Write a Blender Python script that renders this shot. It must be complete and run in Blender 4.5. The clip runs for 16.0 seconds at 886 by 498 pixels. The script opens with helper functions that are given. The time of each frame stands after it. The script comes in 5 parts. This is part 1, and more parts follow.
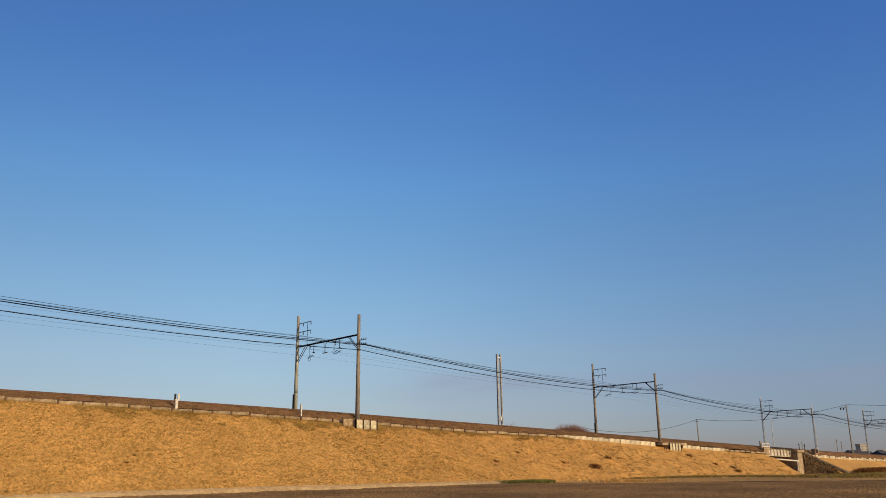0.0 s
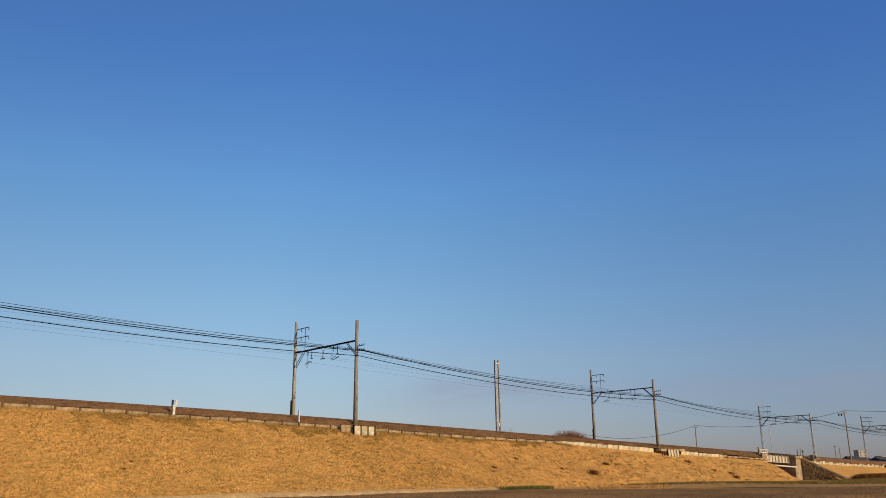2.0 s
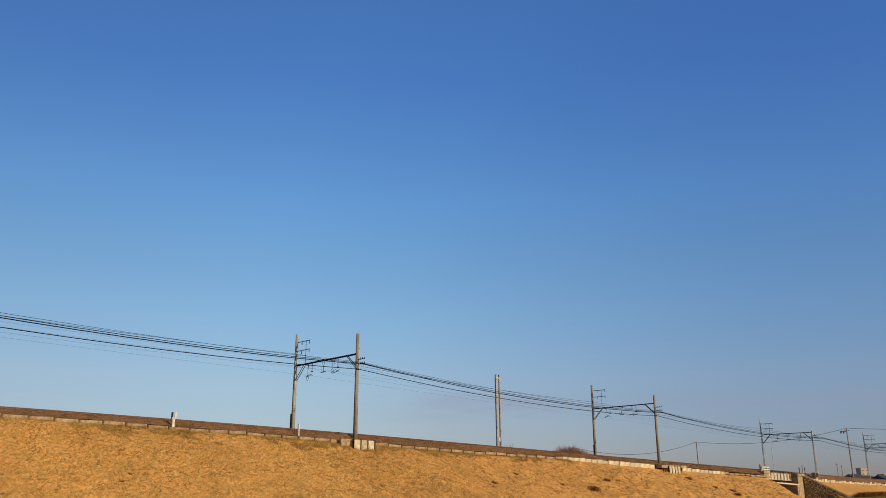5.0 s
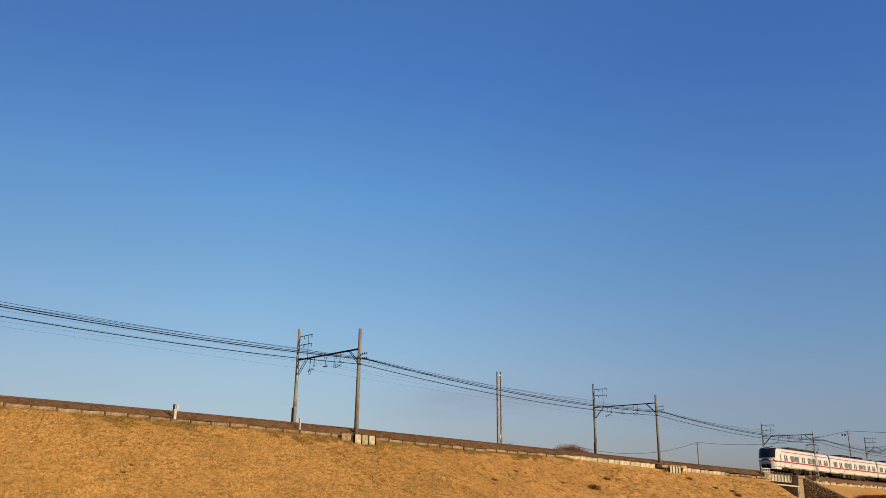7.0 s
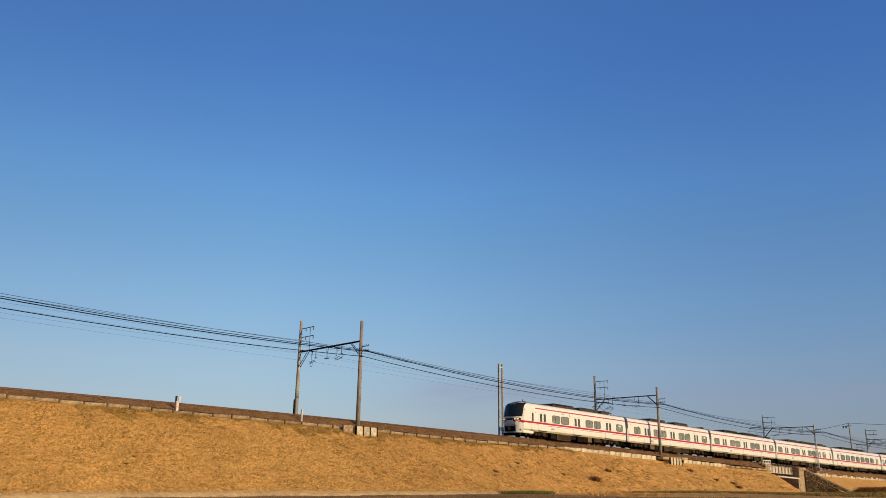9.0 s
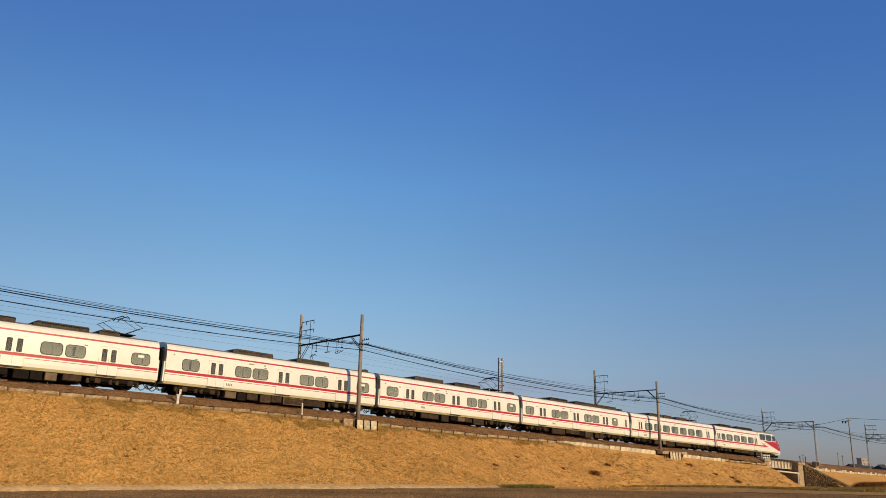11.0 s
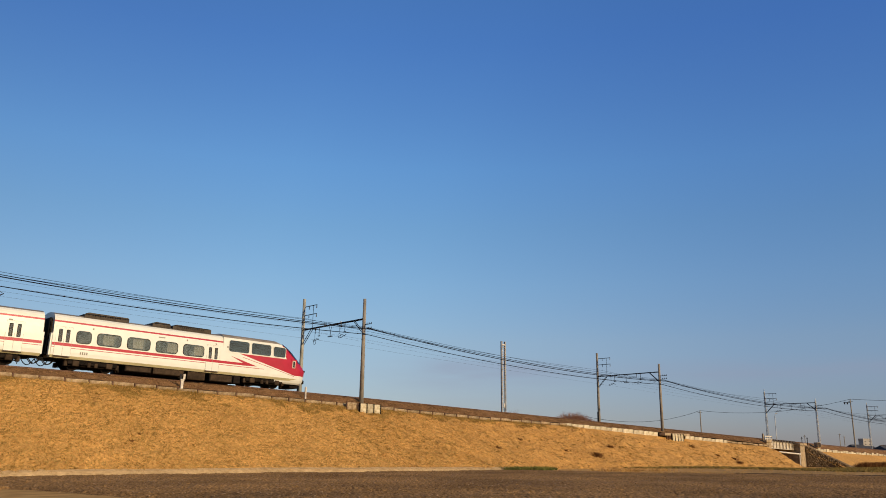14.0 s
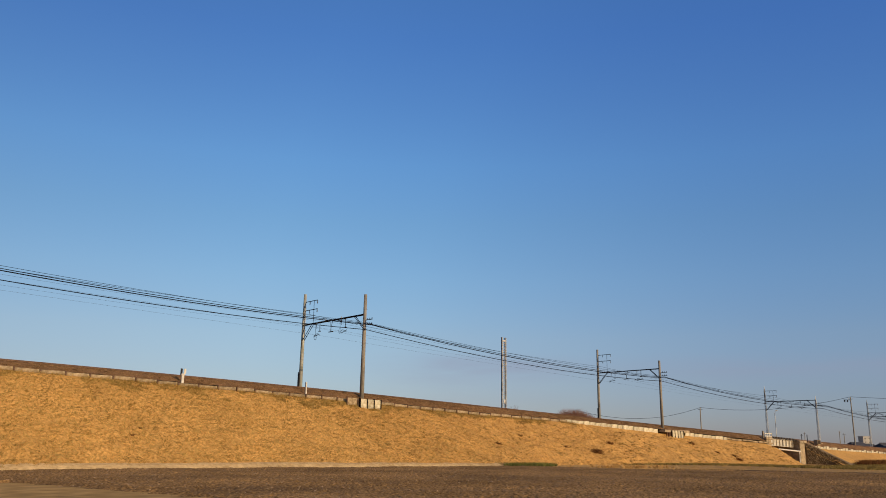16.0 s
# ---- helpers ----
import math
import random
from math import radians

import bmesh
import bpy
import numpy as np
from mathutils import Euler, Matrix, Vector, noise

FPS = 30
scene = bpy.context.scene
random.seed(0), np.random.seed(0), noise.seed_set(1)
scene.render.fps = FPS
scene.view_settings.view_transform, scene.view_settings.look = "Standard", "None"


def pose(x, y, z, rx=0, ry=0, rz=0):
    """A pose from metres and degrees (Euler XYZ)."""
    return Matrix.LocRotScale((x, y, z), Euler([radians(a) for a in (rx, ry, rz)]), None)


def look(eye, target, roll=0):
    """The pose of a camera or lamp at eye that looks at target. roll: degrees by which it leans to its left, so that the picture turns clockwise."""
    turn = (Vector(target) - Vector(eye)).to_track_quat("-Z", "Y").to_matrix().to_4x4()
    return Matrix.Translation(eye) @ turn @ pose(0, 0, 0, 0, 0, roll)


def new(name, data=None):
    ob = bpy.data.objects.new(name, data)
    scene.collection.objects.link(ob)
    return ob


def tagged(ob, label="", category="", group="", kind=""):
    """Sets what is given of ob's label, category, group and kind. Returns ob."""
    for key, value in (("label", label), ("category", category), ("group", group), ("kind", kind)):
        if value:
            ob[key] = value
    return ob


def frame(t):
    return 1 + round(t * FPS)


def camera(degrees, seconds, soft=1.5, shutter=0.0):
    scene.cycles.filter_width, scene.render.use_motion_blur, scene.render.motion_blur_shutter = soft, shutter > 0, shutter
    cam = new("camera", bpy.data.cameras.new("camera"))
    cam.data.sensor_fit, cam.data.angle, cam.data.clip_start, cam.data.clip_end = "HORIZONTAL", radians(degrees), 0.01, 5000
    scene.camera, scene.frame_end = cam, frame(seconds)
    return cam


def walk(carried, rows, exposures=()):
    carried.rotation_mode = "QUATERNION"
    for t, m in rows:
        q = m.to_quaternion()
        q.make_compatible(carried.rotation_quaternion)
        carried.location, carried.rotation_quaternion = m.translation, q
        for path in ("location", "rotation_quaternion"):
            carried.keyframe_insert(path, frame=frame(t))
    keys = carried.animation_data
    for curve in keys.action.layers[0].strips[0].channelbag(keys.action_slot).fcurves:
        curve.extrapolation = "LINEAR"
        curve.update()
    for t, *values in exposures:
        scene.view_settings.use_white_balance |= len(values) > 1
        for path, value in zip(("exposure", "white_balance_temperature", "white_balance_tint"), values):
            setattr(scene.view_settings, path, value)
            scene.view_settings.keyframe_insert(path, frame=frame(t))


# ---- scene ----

# World: x runs along the railway, y away from the field towards it, z up.
EYE = (0.0, -51.85, 1.5)


def aim(t, tilt, turn, roll):
    """One row of the camera's path: it stays at one spot and only turns."""
    return t, pose(*EYE, 90 + tilt, 0, turn - 44.0) @ pose(0, 0, 0, 0, 0, roll)


cam = camera(58.5, 16.0, soft=0.9)
walk(cam, [aim(*r) for r in (
    (0.0, 15.2, 0.0, -0.66), (0.5, 15.191, -0.066, -0.714), (1.0, 15.281, -0.027, -0.877), (1.5, 15.422, -0.068, -0.786),
    (2.0, 15.618, -0.148, -0.673), (2.5, 16.188, -0.163, -0.746), (3.0, 16.188, -0.163, -0.746), (3.5, 16.272, -0.045, -0.681),
    (4.0, 16.503, -0.037, -0.587), (6.5, 16.585, 0.122, 0.435), (7.0, 16.36, 0.229, 0.702), (7.5, 16.126, 0.201, 0.684),
    (8.0, 15.758, 0.236, 0.69), (8.5, 15.735, 0.263, 0.759), (9.0, 15.8, 0.337, 0.754), (11.5, 15.288, 0.386, 0.968),
    (12.0, 15.226, 0.424, 0.882), (12.5, 15.217, 0.457, 0.927), (13.0, 14.595, 0.495, 0.901), (13.5, 14.222, 0.521, 0.627),
    (14.0, 14.202, 0.507, 0.619), (14.5, 14.148, 0.532, 0.803), (15.0, 14.129, 0.589, 0.853), (15.5, 13.93, 0.551, 0.807),
    (16.0, 13.903, 0.575, 0.889))])

# ---- light ----
SUN_UP = 17.0
world = bpy.data.worlds.new("sky")
scene.world = world
world.use_nodes = True
wn = world.node_tree
for n in list(wn.nodes):
    wn.nodes.remove(n)
sky = wn.nodes.new("ShaderNodeTexSky")
sky.sky_type, sky.sun_disc = "NISHITA", False
sky.sun_elevation, sky.sun_rotation = radians(SUN_UP), radians(175)
sky.air_density, sky.dust_density, sky.ozone_density, sky.altitude = 1.0, 0.3, 2.0, 0
back = wn.nodes.new("ShaderNodeBackground")
back.inputs[1].default_value = 0.12
wout = wn.nodes.new("ShaderNodeOutputWorld")
# haze: the sky's tint by height over the horizon
way = wn.nodes.new("ShaderNodeTexCoord")
split = wn.nodes.new("ShaderNodeSeparateXYZ")
haze = wn.nodes.new("ShaderNodeValToRGB")
HAZE = ((0.0, (0.48, 0.466, 0.676)), (0.07, (0.612, 0.601, 0.742)), (0.13, (0.735, 0.727, 0.806)), (0.2, (0.742, 0.836, 0.933)), (0.27, (0.707, 0.89, 1.028)),
        (0.34, (0.671, 0.946, 1.195)), (0.41, (0.605, 0.899, 1.255)), (0.48, (0.548, 0.869, 1.333)), (0.56, (0.562, 0.901, 1.379)), (1.0, (0.544, 0.892, 1.372)))
TURNED = ((0.0, (0.751, 0.746, 0.743)), (0.2, (0.851, 0.847, 0.844)), (0.35, (0.938, 0.937, 0.928)), (0.5, (1.035, 1.051, 1.037)), (0.65, (1.054, 1.087, 1.099)),
          (0.8, (0.995, 1.037, 1.109)), (0.9, (0.917, 0.98, 1.104)), (1.0, (0.881, 0.961, 1.106)))


def set_stops(node, stops):
    e = node.color_ramp.elements
    while len(e) < len(stops):
        e.new(0.5)
    for k, (h, c) in enumerate(stops):
        e[k].position = h
    for el, (h, c) in zip(e, stops):
        el.position, el.color = h, (*c, 1)


set_stops(haze, HAZE)
tint = wn.nodes.new("ShaderNodeMix")
tint.data_type, tint.blend_type = "RGBA", "MULTIPLY"
tint.inputs[0].default_value = 1.0
wn.links.new(way.outputs["Generated"], split.inputs[0])
wn.links.new(split.outputs["Z"], haze.inputs[0])
wn.links.new(sky.outputs[0], tint.inputs[6])
wn.links.new(haze.outputs[0], tint.inputs[7])
# the sky pales a little less away from the point opposite the sun
turned = wn.nodes.new("ShaderNodeValToRGB")
set_stops(turned, TURNED)
side_tint = wn.nodes.new("ShaderNodeMix")
side_tint.data_type, side_tint.blend_type = "RGBA", "MULTIPLY"
side_tint.inputs[0].default_value = 1.0
wn.links.new(split.outputs["X"], turned.inputs[0])
wn.links.new(tint.outputs[2], side_tint.inputs[6])
wn.links.new(turned.outputs[0], side_tint.inputs[7])
# thin streaks of cloud low over the horizon
stretch = wn.nodes.new("ShaderNodeMapping")
stretch.inputs["Scale"].default_value = (2.2, 2.2, 16.0)
streak = wn.nodes.new("ShaderNodeTexNoise")
streak.inputs["Scale"].default_value, streak.inputs["Detail"].default_value = 1.6, 4.0
thin = wn.nodes.new("ShaderNodeValToRGB")
thin.color_ramp.elements[0].position, thin.color_ramp.elements[1].position = 0.26, 0.60
low = wn.nodes.new("ShaderNodeValToRGB")
set_stops(low, ((0.03, (0.1, 0.1, 0.1)), (0.072, (0.25, 0.25, 0.25)), (0.089, (0.8, 0.8, 0.8)), (0.097, (0.7, 0.7, 0.7)), (0.112, (0.1, 0.1, 0.1)), (0.15, (0, 0, 0))))
eastward = wn.nodes.new("ShaderNodeValToRGB")
set_stops(eastward, ((0.6, (0, 0, 0)), (0.69, (1, 1, 1)), (0.75, (0.9, 0.9, 0.9)), (0.8, (0.35, 0.35, 0.35)), (1.0, (0.5, 0.5, 0.5))))
there = wn.nodes.new("ShaderNodeMath")
there.operation = "MULTIPLY"
both = wn.nodes.new("ShaderNodeMath")
both.operation = "MULTIPLY"
veil = wn.nodes.new("ShaderNodeMix")
veil.data_type = "RGBA"
veil.inputs[7].default_value = (2.45, 2.6, 3.5, 1)
wn.links.new(way.outputs["Generated"], stretch.inputs[0])
wn.links.new(stretch.outputs[0], streak.inputs["Vector"])
wn.links.new(streak.outputs["Fac"], thin.inputs[0])
wn.links.new(split.outputs["Z"], low.inputs[0])
wn.links.new(thin.outputs[0], both.inputs[0])
wn.links.new(split.outputs["X"], eastward.inputs[0])
wn.links.new(low.outputs[0], there.inputs[0])
wn.links.new(eastward.outputs[0], there.inputs[1])
wn.links.new(there.outputs[0], both.inputs[1])
wn.links.new(both.outputs[0], veil.inputs[0])
wn.links.new(side_tint.outputs[2], veil.inputs[6])
wn.links.new(veil.outputs[2], back.inputs[0])
wn.links.new(back.outputs[0], wout.inputs[0])

sun = new("sun", bpy.data.lights.new("sun", "SUN"))
sun.data.energy, sun.data.angle, sun.data.color = 4.4, radians(0.6), (1.0, 0.75, 0.46)
SUN_SIDE = 5.0  # degrees that the sun stands off the square to the line
sun.matrix_world = look((100 * math.cos(radians(SUN_UP)) * math.sin(radians(SUN_SIDE)), -100 * math.cos(radians(SUN_UP)) * math.cos(radians(SUN_SIDE)), 100 * math.sin(radians(SUN_UP))), (0, 0, 0))
scene.view_settings.exposure = 0.0


# ---- materials ----
def material(name, rough=0.7, metal=0.0):
    m = bpy.data.materials.new(name)
    m.use_nodes = True
    nt = m.node_tree
    b = nt.nodes["Principled BSDF"]
    b.inputs["Roughness"].default_value, b.inputs["Metallic"].default_value = rough, metal
    return m, nt, b


def noise_node(nt, scale, detail=4.0, stretch=None):
    tc = nt.nodes.new("ShaderNodeTexCoord")
    n = nt.nodes.new("ShaderNodeTexNoise")
    n.inputs["Scale"].default_value, n.inputs["Detail"].default_value = scale, detail
    src = tc.outputs["Object"]
    if stretch:
        mp = nt.nodes.new("ShaderNodeMapping")
        mp.inputs["Scale"].default_value = stretch
        nt.links.new(src, mp.inputs[0])
        src = mp.outputs[0]
    nt.links.new(src, n.inputs["Vector"])
    return n.outputs["Fac"]


def ramp(nt, fac, stops):
    r = nt.nodes.new("ShaderNodeValToRGB")
    e = r.color_ramp.elements
    while len(e) < len(stops):
        e.new(0.5)
    for el, (p, c) in zip(e, stops):
        el.position, el.color = p, (*c, 1)
    nt.links.new(fac, r.inputs[0])
    return r.outputs[0]


def mixed(nt, a, b, fac=0.5, mode="MULTIPLY"):
    m = nt.nodes.new("ShaderNodeMix")
    m.data_type, m.blend_type = "RGBA", mode
    if isinstance(fac, float):
        m.inputs[0].default_value = fac
    else:
        nt.links.new(fac, m.inputs[0])
    nt.links.new(a, m.inputs[6])
    nt.links.new(b, m.inputs[7])
    return m.outputs[2]


def bump(nt, b, fac, strength, dist):
    n = nt.nodes.new("ShaderNodeBump")
    n.inputs["Strength"].default_value, n.inputs["Distance"].default_value = strength, dist
    nt.links.new(fac, n.inputs["Height"])
    nt.links.new(n.outputs[0], b.inputs["Normal"])


def surface(name, c0, c1, fine, coarse, rough=0.8, wear=0.5, relief=0.3, depth=0.01, metal=0.0, per="", stretch=None, spec=0.5):
    """Two-scale mottled surface: grain between c0 and c1, and larger stains. per: 'object' or 'island' varies each piece."""
    m, nt, b = material(name, rough, metal)
    f = noise_node(nt, fine, 5.0, stretch)
    g = noise_node(nt, coarse, 3.0)
    col = ramp(nt, f, ((0.3, c0), (0.7, c1)))
    lo = 1 - wear
    col = mixed(nt, col, ramp(nt, g, ((0.3, (lo, lo, lo)), (0.65, (1, 1, 1)))), 1.0)
    if per:
        i = nt.nodes.new("ShaderNodeObjectInfo" if per == "object" else "ShaderNodeNewGeometry")
        out = i.outputs["Random"] if per == "object" else i.outputs["Random Per Island"]
        col = mixed(nt, col, ramp(nt, out, ((0.0, (0.68, 0.68, 0.68)), (1.0, (1.0, 1.0, 1.0)))), 1.0)
    nt.links.new(col, b.inputs["Base Color"])
    b.inputs["Specular IOR Level"].default_value = spec
    if relief:
        bump(nt, b, f, relief, depth)
    return m


def glass(name, tint, rough=0.03):
    m, nt, b = material(name, rough)
    b.inputs["Base Color"].default_value = (*tint, 1)
    b.inputs["Transmission Weight"].default_value = 1.0
    b.inputs["IOR"].default_value = 1.45
    return m


def glow(name, colour, strength):
    m, nt, b = material(name, 0.3)
    b.inputs["Base Color"].default_value = (*colour, 1)
    b.inputs["Emission Color"].default_value = (*colour, 1)
    b.inputs["Emission Strength"].default_value = strength
    return m


M_BANK = surface("dry_turf", (0.40, 0.207, 0.057), (0.70, 0.395, 0.117), 7.0, 0.30, 0.95, 0.2, 0.8, 0.06, spec=0.1)
M_STRAW = surface("straw", (0.55, 0.305, 0.09), (0.80, 0.485, 0.165), 0.9, 0.3, 0.9, 0.22, 0, per="island", spec=0.15)
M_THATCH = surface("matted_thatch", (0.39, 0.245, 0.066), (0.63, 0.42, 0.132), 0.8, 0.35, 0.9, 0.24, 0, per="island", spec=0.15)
M_DRAB = surface("drab_grass", (0.36, 0.225, 0.06), (0.54, 0.36, 0.11), 1.2, 0.5, 0.9, 0.25, 0, per="island", spec=0.1)
M_SCRUB = surface("dead_scrub", (0.15, 0.062, 0.02), (0.30, 0.135, 0.045), 3.0, 0.6, 0.95, 0.3, 0, per="island", spec=0.1)
M_TWIG = surface("bare_twigs", (0.23, 0.11, 0.07), (0.36, 0.19, 0.125), 3.0, 0.6, 0.95, 0.3, 0, per="island", spec=0.1)
M_GREEN = surface("winter_weeds", (0.10, 0.12, 0.025), (0.24, 0.23, 0.06), 3.0, 0.8, 0.9, 0.3, 0, per="island", spec=0.2)
M_SOIL = surface("tilled_soil", (0.125, 0.069, 0.027), (0.49, 0.285, 0.112), 12.0, 0.16, 0.95, 0.45, 0.9, 0.06, spec=0.05)
M_DARKSOIL = surface("dark_soil", (0.075, 0.042, 0.018), (0.16, 0.092, 0.04), 14.0, 0.3, 0.95, 0.35, 0.6, 0.04, spec=0.05)
M_CLOD = surface("dry_clods", (0.24, 0.15, 0.08), (0.44, 0.30, 0.175), 5.0, 1.0, 0.95, 0.2, 0, per="island", spec=0.1)
M_GROUND = surface("winter_ground", (0.40, 0.225, 0.066), (0.72, 0.425, 0.135), 1.3, 0.05, 0.95, 0.35, 0.6, 0.05, spec=0.1)
M_VERGE = surface("dry_path", (0.44, 0.285, 0.12), (0.68, 0.47, 0.225), 4.0, 0.4, 0.95, 0.25, 0.5, 0.02, spec=0.1)
M_GRAVEL = surface("track_ballast", (0.11, 0.056, 0.022), (0.38, 0.205, 0.085), 22.0, 0.7, 0.95, 0.35, 0.9, 0.05, spec=0.1)
M_STONEBIT = surface("ballast_stones", (0.15, 0.082, 0.034), (0.44, 0.255, 0.115), 4.0, 0.5, 0.95, 0.25, 0, per="island", spec=0.1)
M_PLANK = surface("kerb_concrete", (0.27, 0.18, 0.09), (0.55, 0.42, 0.25), 5.0, 1.2, 0.9, 0.45, 0.5, 0.01, per="object", spec=0.2)
M_PALE = surface("pale_concrete", (0.46, 0.37, 0.21), (0.82, 0.73, 0.52), 4.0, 0.9, 0.9, 0.40, 0.4, 0.01, per="object", spec=0.2)
M_ABUT = surface("old_concrete", (0.27, 0.20, 0.115), (0.50, 0.38, 0.235), 3.0, 0.6, 0.9, 0.4, 0.4, 0.02, spec=0.2)
M_POLE = surface("pole_concrete", (0.19, 0.165, 0.13), (0.36, 0.32, 0.26), 8.0, 0.8, 0.85, 0.3, 0.2, 0.005, stretch=(1, 1, 0.15), spec=0.3)
M_POLEPALE = surface("pale_pole_concrete", (0.30, 0.29, 0.22), (0.54, 0.52, 0.43), 5.0, 0.7, 0.85, 0.45, 0.2, 0.005, stretch=(1, 1, 0.3), spec=0.3)
M_MAST = surface("weathered_mast", (0.20, 0.20, 0.20), (0.46, 0.455, 0.44), 3.0, 0.5, 0.8, 0.35, 0.1, 0.003, spec=0.3)
M_STEEL = surface("dark_steel", (0.008, 0.009, 0.013), (0.024, 0.023, 0.025), 9.0, 1.0, 0.6, 0.3, 0.1, 0.002, metal=0.0, spec=0.15)
M_GALV = surface("galvanised_steel", (0.34, 0.335, 0.32), (0.55, 0.54, 0.51), 9.0, 1.0, 0.55, 0.3, 0.1, 0.002, metal=0.15)
M_CABLE = surface("cable_rubber", (0.004, 0.005, 0.009), (0.009, 0.010, 0.014), 4.0, 1.0, 0.6, 0.2, 0, spec=0.08)
M_COPPER = surface("contact_wire", (0.05, 0.045, 0.045), (0.10, 0.09, 0.085), 4.0, 1.0, 0.5, 0.2, 0, metal=0.4)
M_INSUL = surface("glazed_insulator", (0.07, 0.07, 0.08), (0.16, 0.16, 0.17), 9.0, 2.0, 0.3, 0.1, 0)
M_CERAMIC = surface("insulator_ceramic", (0.32, 0.32, 0.32), (0.46, 0.46, 0.45), 9.0, 2.0, 0.25, 0.1, 0)
M_RUST = surface("rusty_rail", (0.10, 0.05, 0.03), (0.19, 0.10, 0.06), 12.0, 1.5, 0.7, 0.3, 0.2, 0.004, metal=0.4)
M_SLEEPER = surface("sleeper_wood", (0.06, 0.045, 0.035), (0.13, 0.10, 0.075), 8.0, 1.5, 0.9, 0.3, 0.3, 0.01)
M_GIRDER = surface("girder_paint", (0.40, 0.34, 0.25), (0.66, 0.59, 0.46), 3.0, 0.8, 0.6, 0.3, 0.1, 0.005)
M_MASON = surface("rubble_stone", (0.15, 0.10, 0.052), (0.35, 0.245, 0.135), 3.0, 0.8, 0.95, 0.35, 0.6, 0.03, per="object", spec=0.1)
M_CREAM = surface("cream_paint", (0.66, 0.665, 0.58), (0.73, 0.735, 0.65), 1.5, 0.35, 0.32, 0.06, 0, spec=0.5)
M_LOWER = surface("soiled_cream_paint", (0.46, 0.41, 0.22), (0.60, 0.54, 0.32), 2.5, 0.6, 0.45, 0.2, 0, stretch=(1, 1, 4))
M_RED = surface("red_paint", (0.36, 0.010, 0.024), (0.43, 0.013, 0.032), 1.5, 0.35, 0.32, 0.08, 0, spec=0.4)
M_ROOF = surface("roof_grey", (0.17, 0.15, 0.12), (0.30, 0.26, 0.20), 3.0, 0.6, 0.7, 0.25, 0.1, 0.004)
M_UNIT = surface("roof_unit_paint", (0.042, 0.034, 0.026), (0.095, 0.075, 0.053), 5.0, 1.0, 0.7, 0.3, 0.2, 0.005, spec=0.15)
# the next two are darkened to take in the shade under the cars
M_UNDER = surface("shaded_underframe", (0.006, 0.005, 0.004), (0.020, 0.014, 0.010), 5.0, 0.8, 0.8, 0.3, 0.2, 0.006, spec=0.1)
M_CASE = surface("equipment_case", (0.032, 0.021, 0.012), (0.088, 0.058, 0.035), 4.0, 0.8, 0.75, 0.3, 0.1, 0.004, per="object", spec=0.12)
M_CASEPALE = surface("dusty_equipment_case", (0.14, 0.098, 0.058), (0.24, 0.175, 0.11), 4.0, 0.8, 0.75, 0.3, 0.1, 0.004, per="object", spec=0.15)
M_RUBBER = surface("black_rubber", (0.008, 0.008, 0.008), (0.018, 0.017, 0.016), 5.0, 1.0, 0.7, 0.2, 0, spec=0.15)
M_CURTAIN = surface("drawn_curtain", (0.115, 0.125, 0.108), (0.225, 0.235, 0.205), 5.0, 0.9, 0.9, 0.25, 0.2, 0.01, stretch=(5, 1, 0.2))
M_DARKIN = surface("dim_interior", (0.03, 0.03, 0.03), (0.075, 0.07, 0.06), 1.5, 0.5, 0.8, 0.3, 0)
M_GLASS = glass("window_glass", (0.86, 0.89, 0.88))
M_HEAD = glow("headlight", (1.0, 0.55, 0.25), 0.8)
M_MARK = surface("white_paint", (0.52, 0.47, 0.38), (0.70, 0.64, 0.53), 6.0, 1.5, 0.6, 0.2, 0)
M_TEXT = surface("lettering_grey", (0.22, 0.20, 0.16), (0.28, 0.26, 0.21), 6.0, 1.5, 0.6, 0.1, 0)
M_TILE = surface("roof_tile", (0.035, 0.035, 0.038), (0.075, 0.072, 0.075), 4.0, 0.5, 0.95, 0.3, 0.3, 0.02)
M_PLASTER = surface("house_render", (0.30, 0.28, 0.25), (0.42, 0.39, 0.35), 2.0, 0.3, 0.9, 0.2, 0)
M_PANE = surface("far_pane", (0.03, 0.035, 0.045), (0.06, 0.065, 0.08), 1.0, 0.3, 0.15, 0.2, 0)
M_OLIVE = surface("olive_grass", (0.23, 0.165, 0.048), (0.38, 0.27, 0.08), 3.0, 0.8, 0.9, 0.3, 0, per="island", spec=0.15)
M_WOODS = surface("far_woods", (0.035, 0.03, 0.02), (0.09, 0.07, 0.045), 0.5, 0.1, 0.95, 0.3, 0, per="island", spec=0.1)


# ---- building helpers ----
def mesh_of(name, bm, mats, smooth=False):
    me = bpy.data.meshes.new(name)
    bmesh.ops.recalc_face_normals(bm, faces=bm.faces)
    bm.to_mesh(me)
    bm.free()
    for m in (mats if isinstance(mats, (list, tuple)) else [mats]):
        me.materials.append(m)
    if smooth:
        me.polygons.foreach_set("use_smooth", [True] * len(me.polygons))
    return me


def part(name, bm, mats, parent=None, label="", smooth=False):
    """Links a bmesh as ONE mesh object, under a thing or a part."""
    ob = new(name, mesh_of(name, bm, mats, smooth))
    ob.parent = parent
    if label:
        ob["label"] = label
    return ob


def piece(name, me, parent, m, label=""):
    """One more object on a mesh that alike pieces share."""
    ob = new(name, me)
    ob.parent = parent
    ob.matrix_basis = m
    if label:
        ob["label"] = label
    return ob


def empty(name, label, category, m=None, group=""):
    ob = new(name)
    ob.empty_display_size = 0.2
    if m is not None:
        ob.matrix_basis = m
    return tagged(ob, label, category, group)


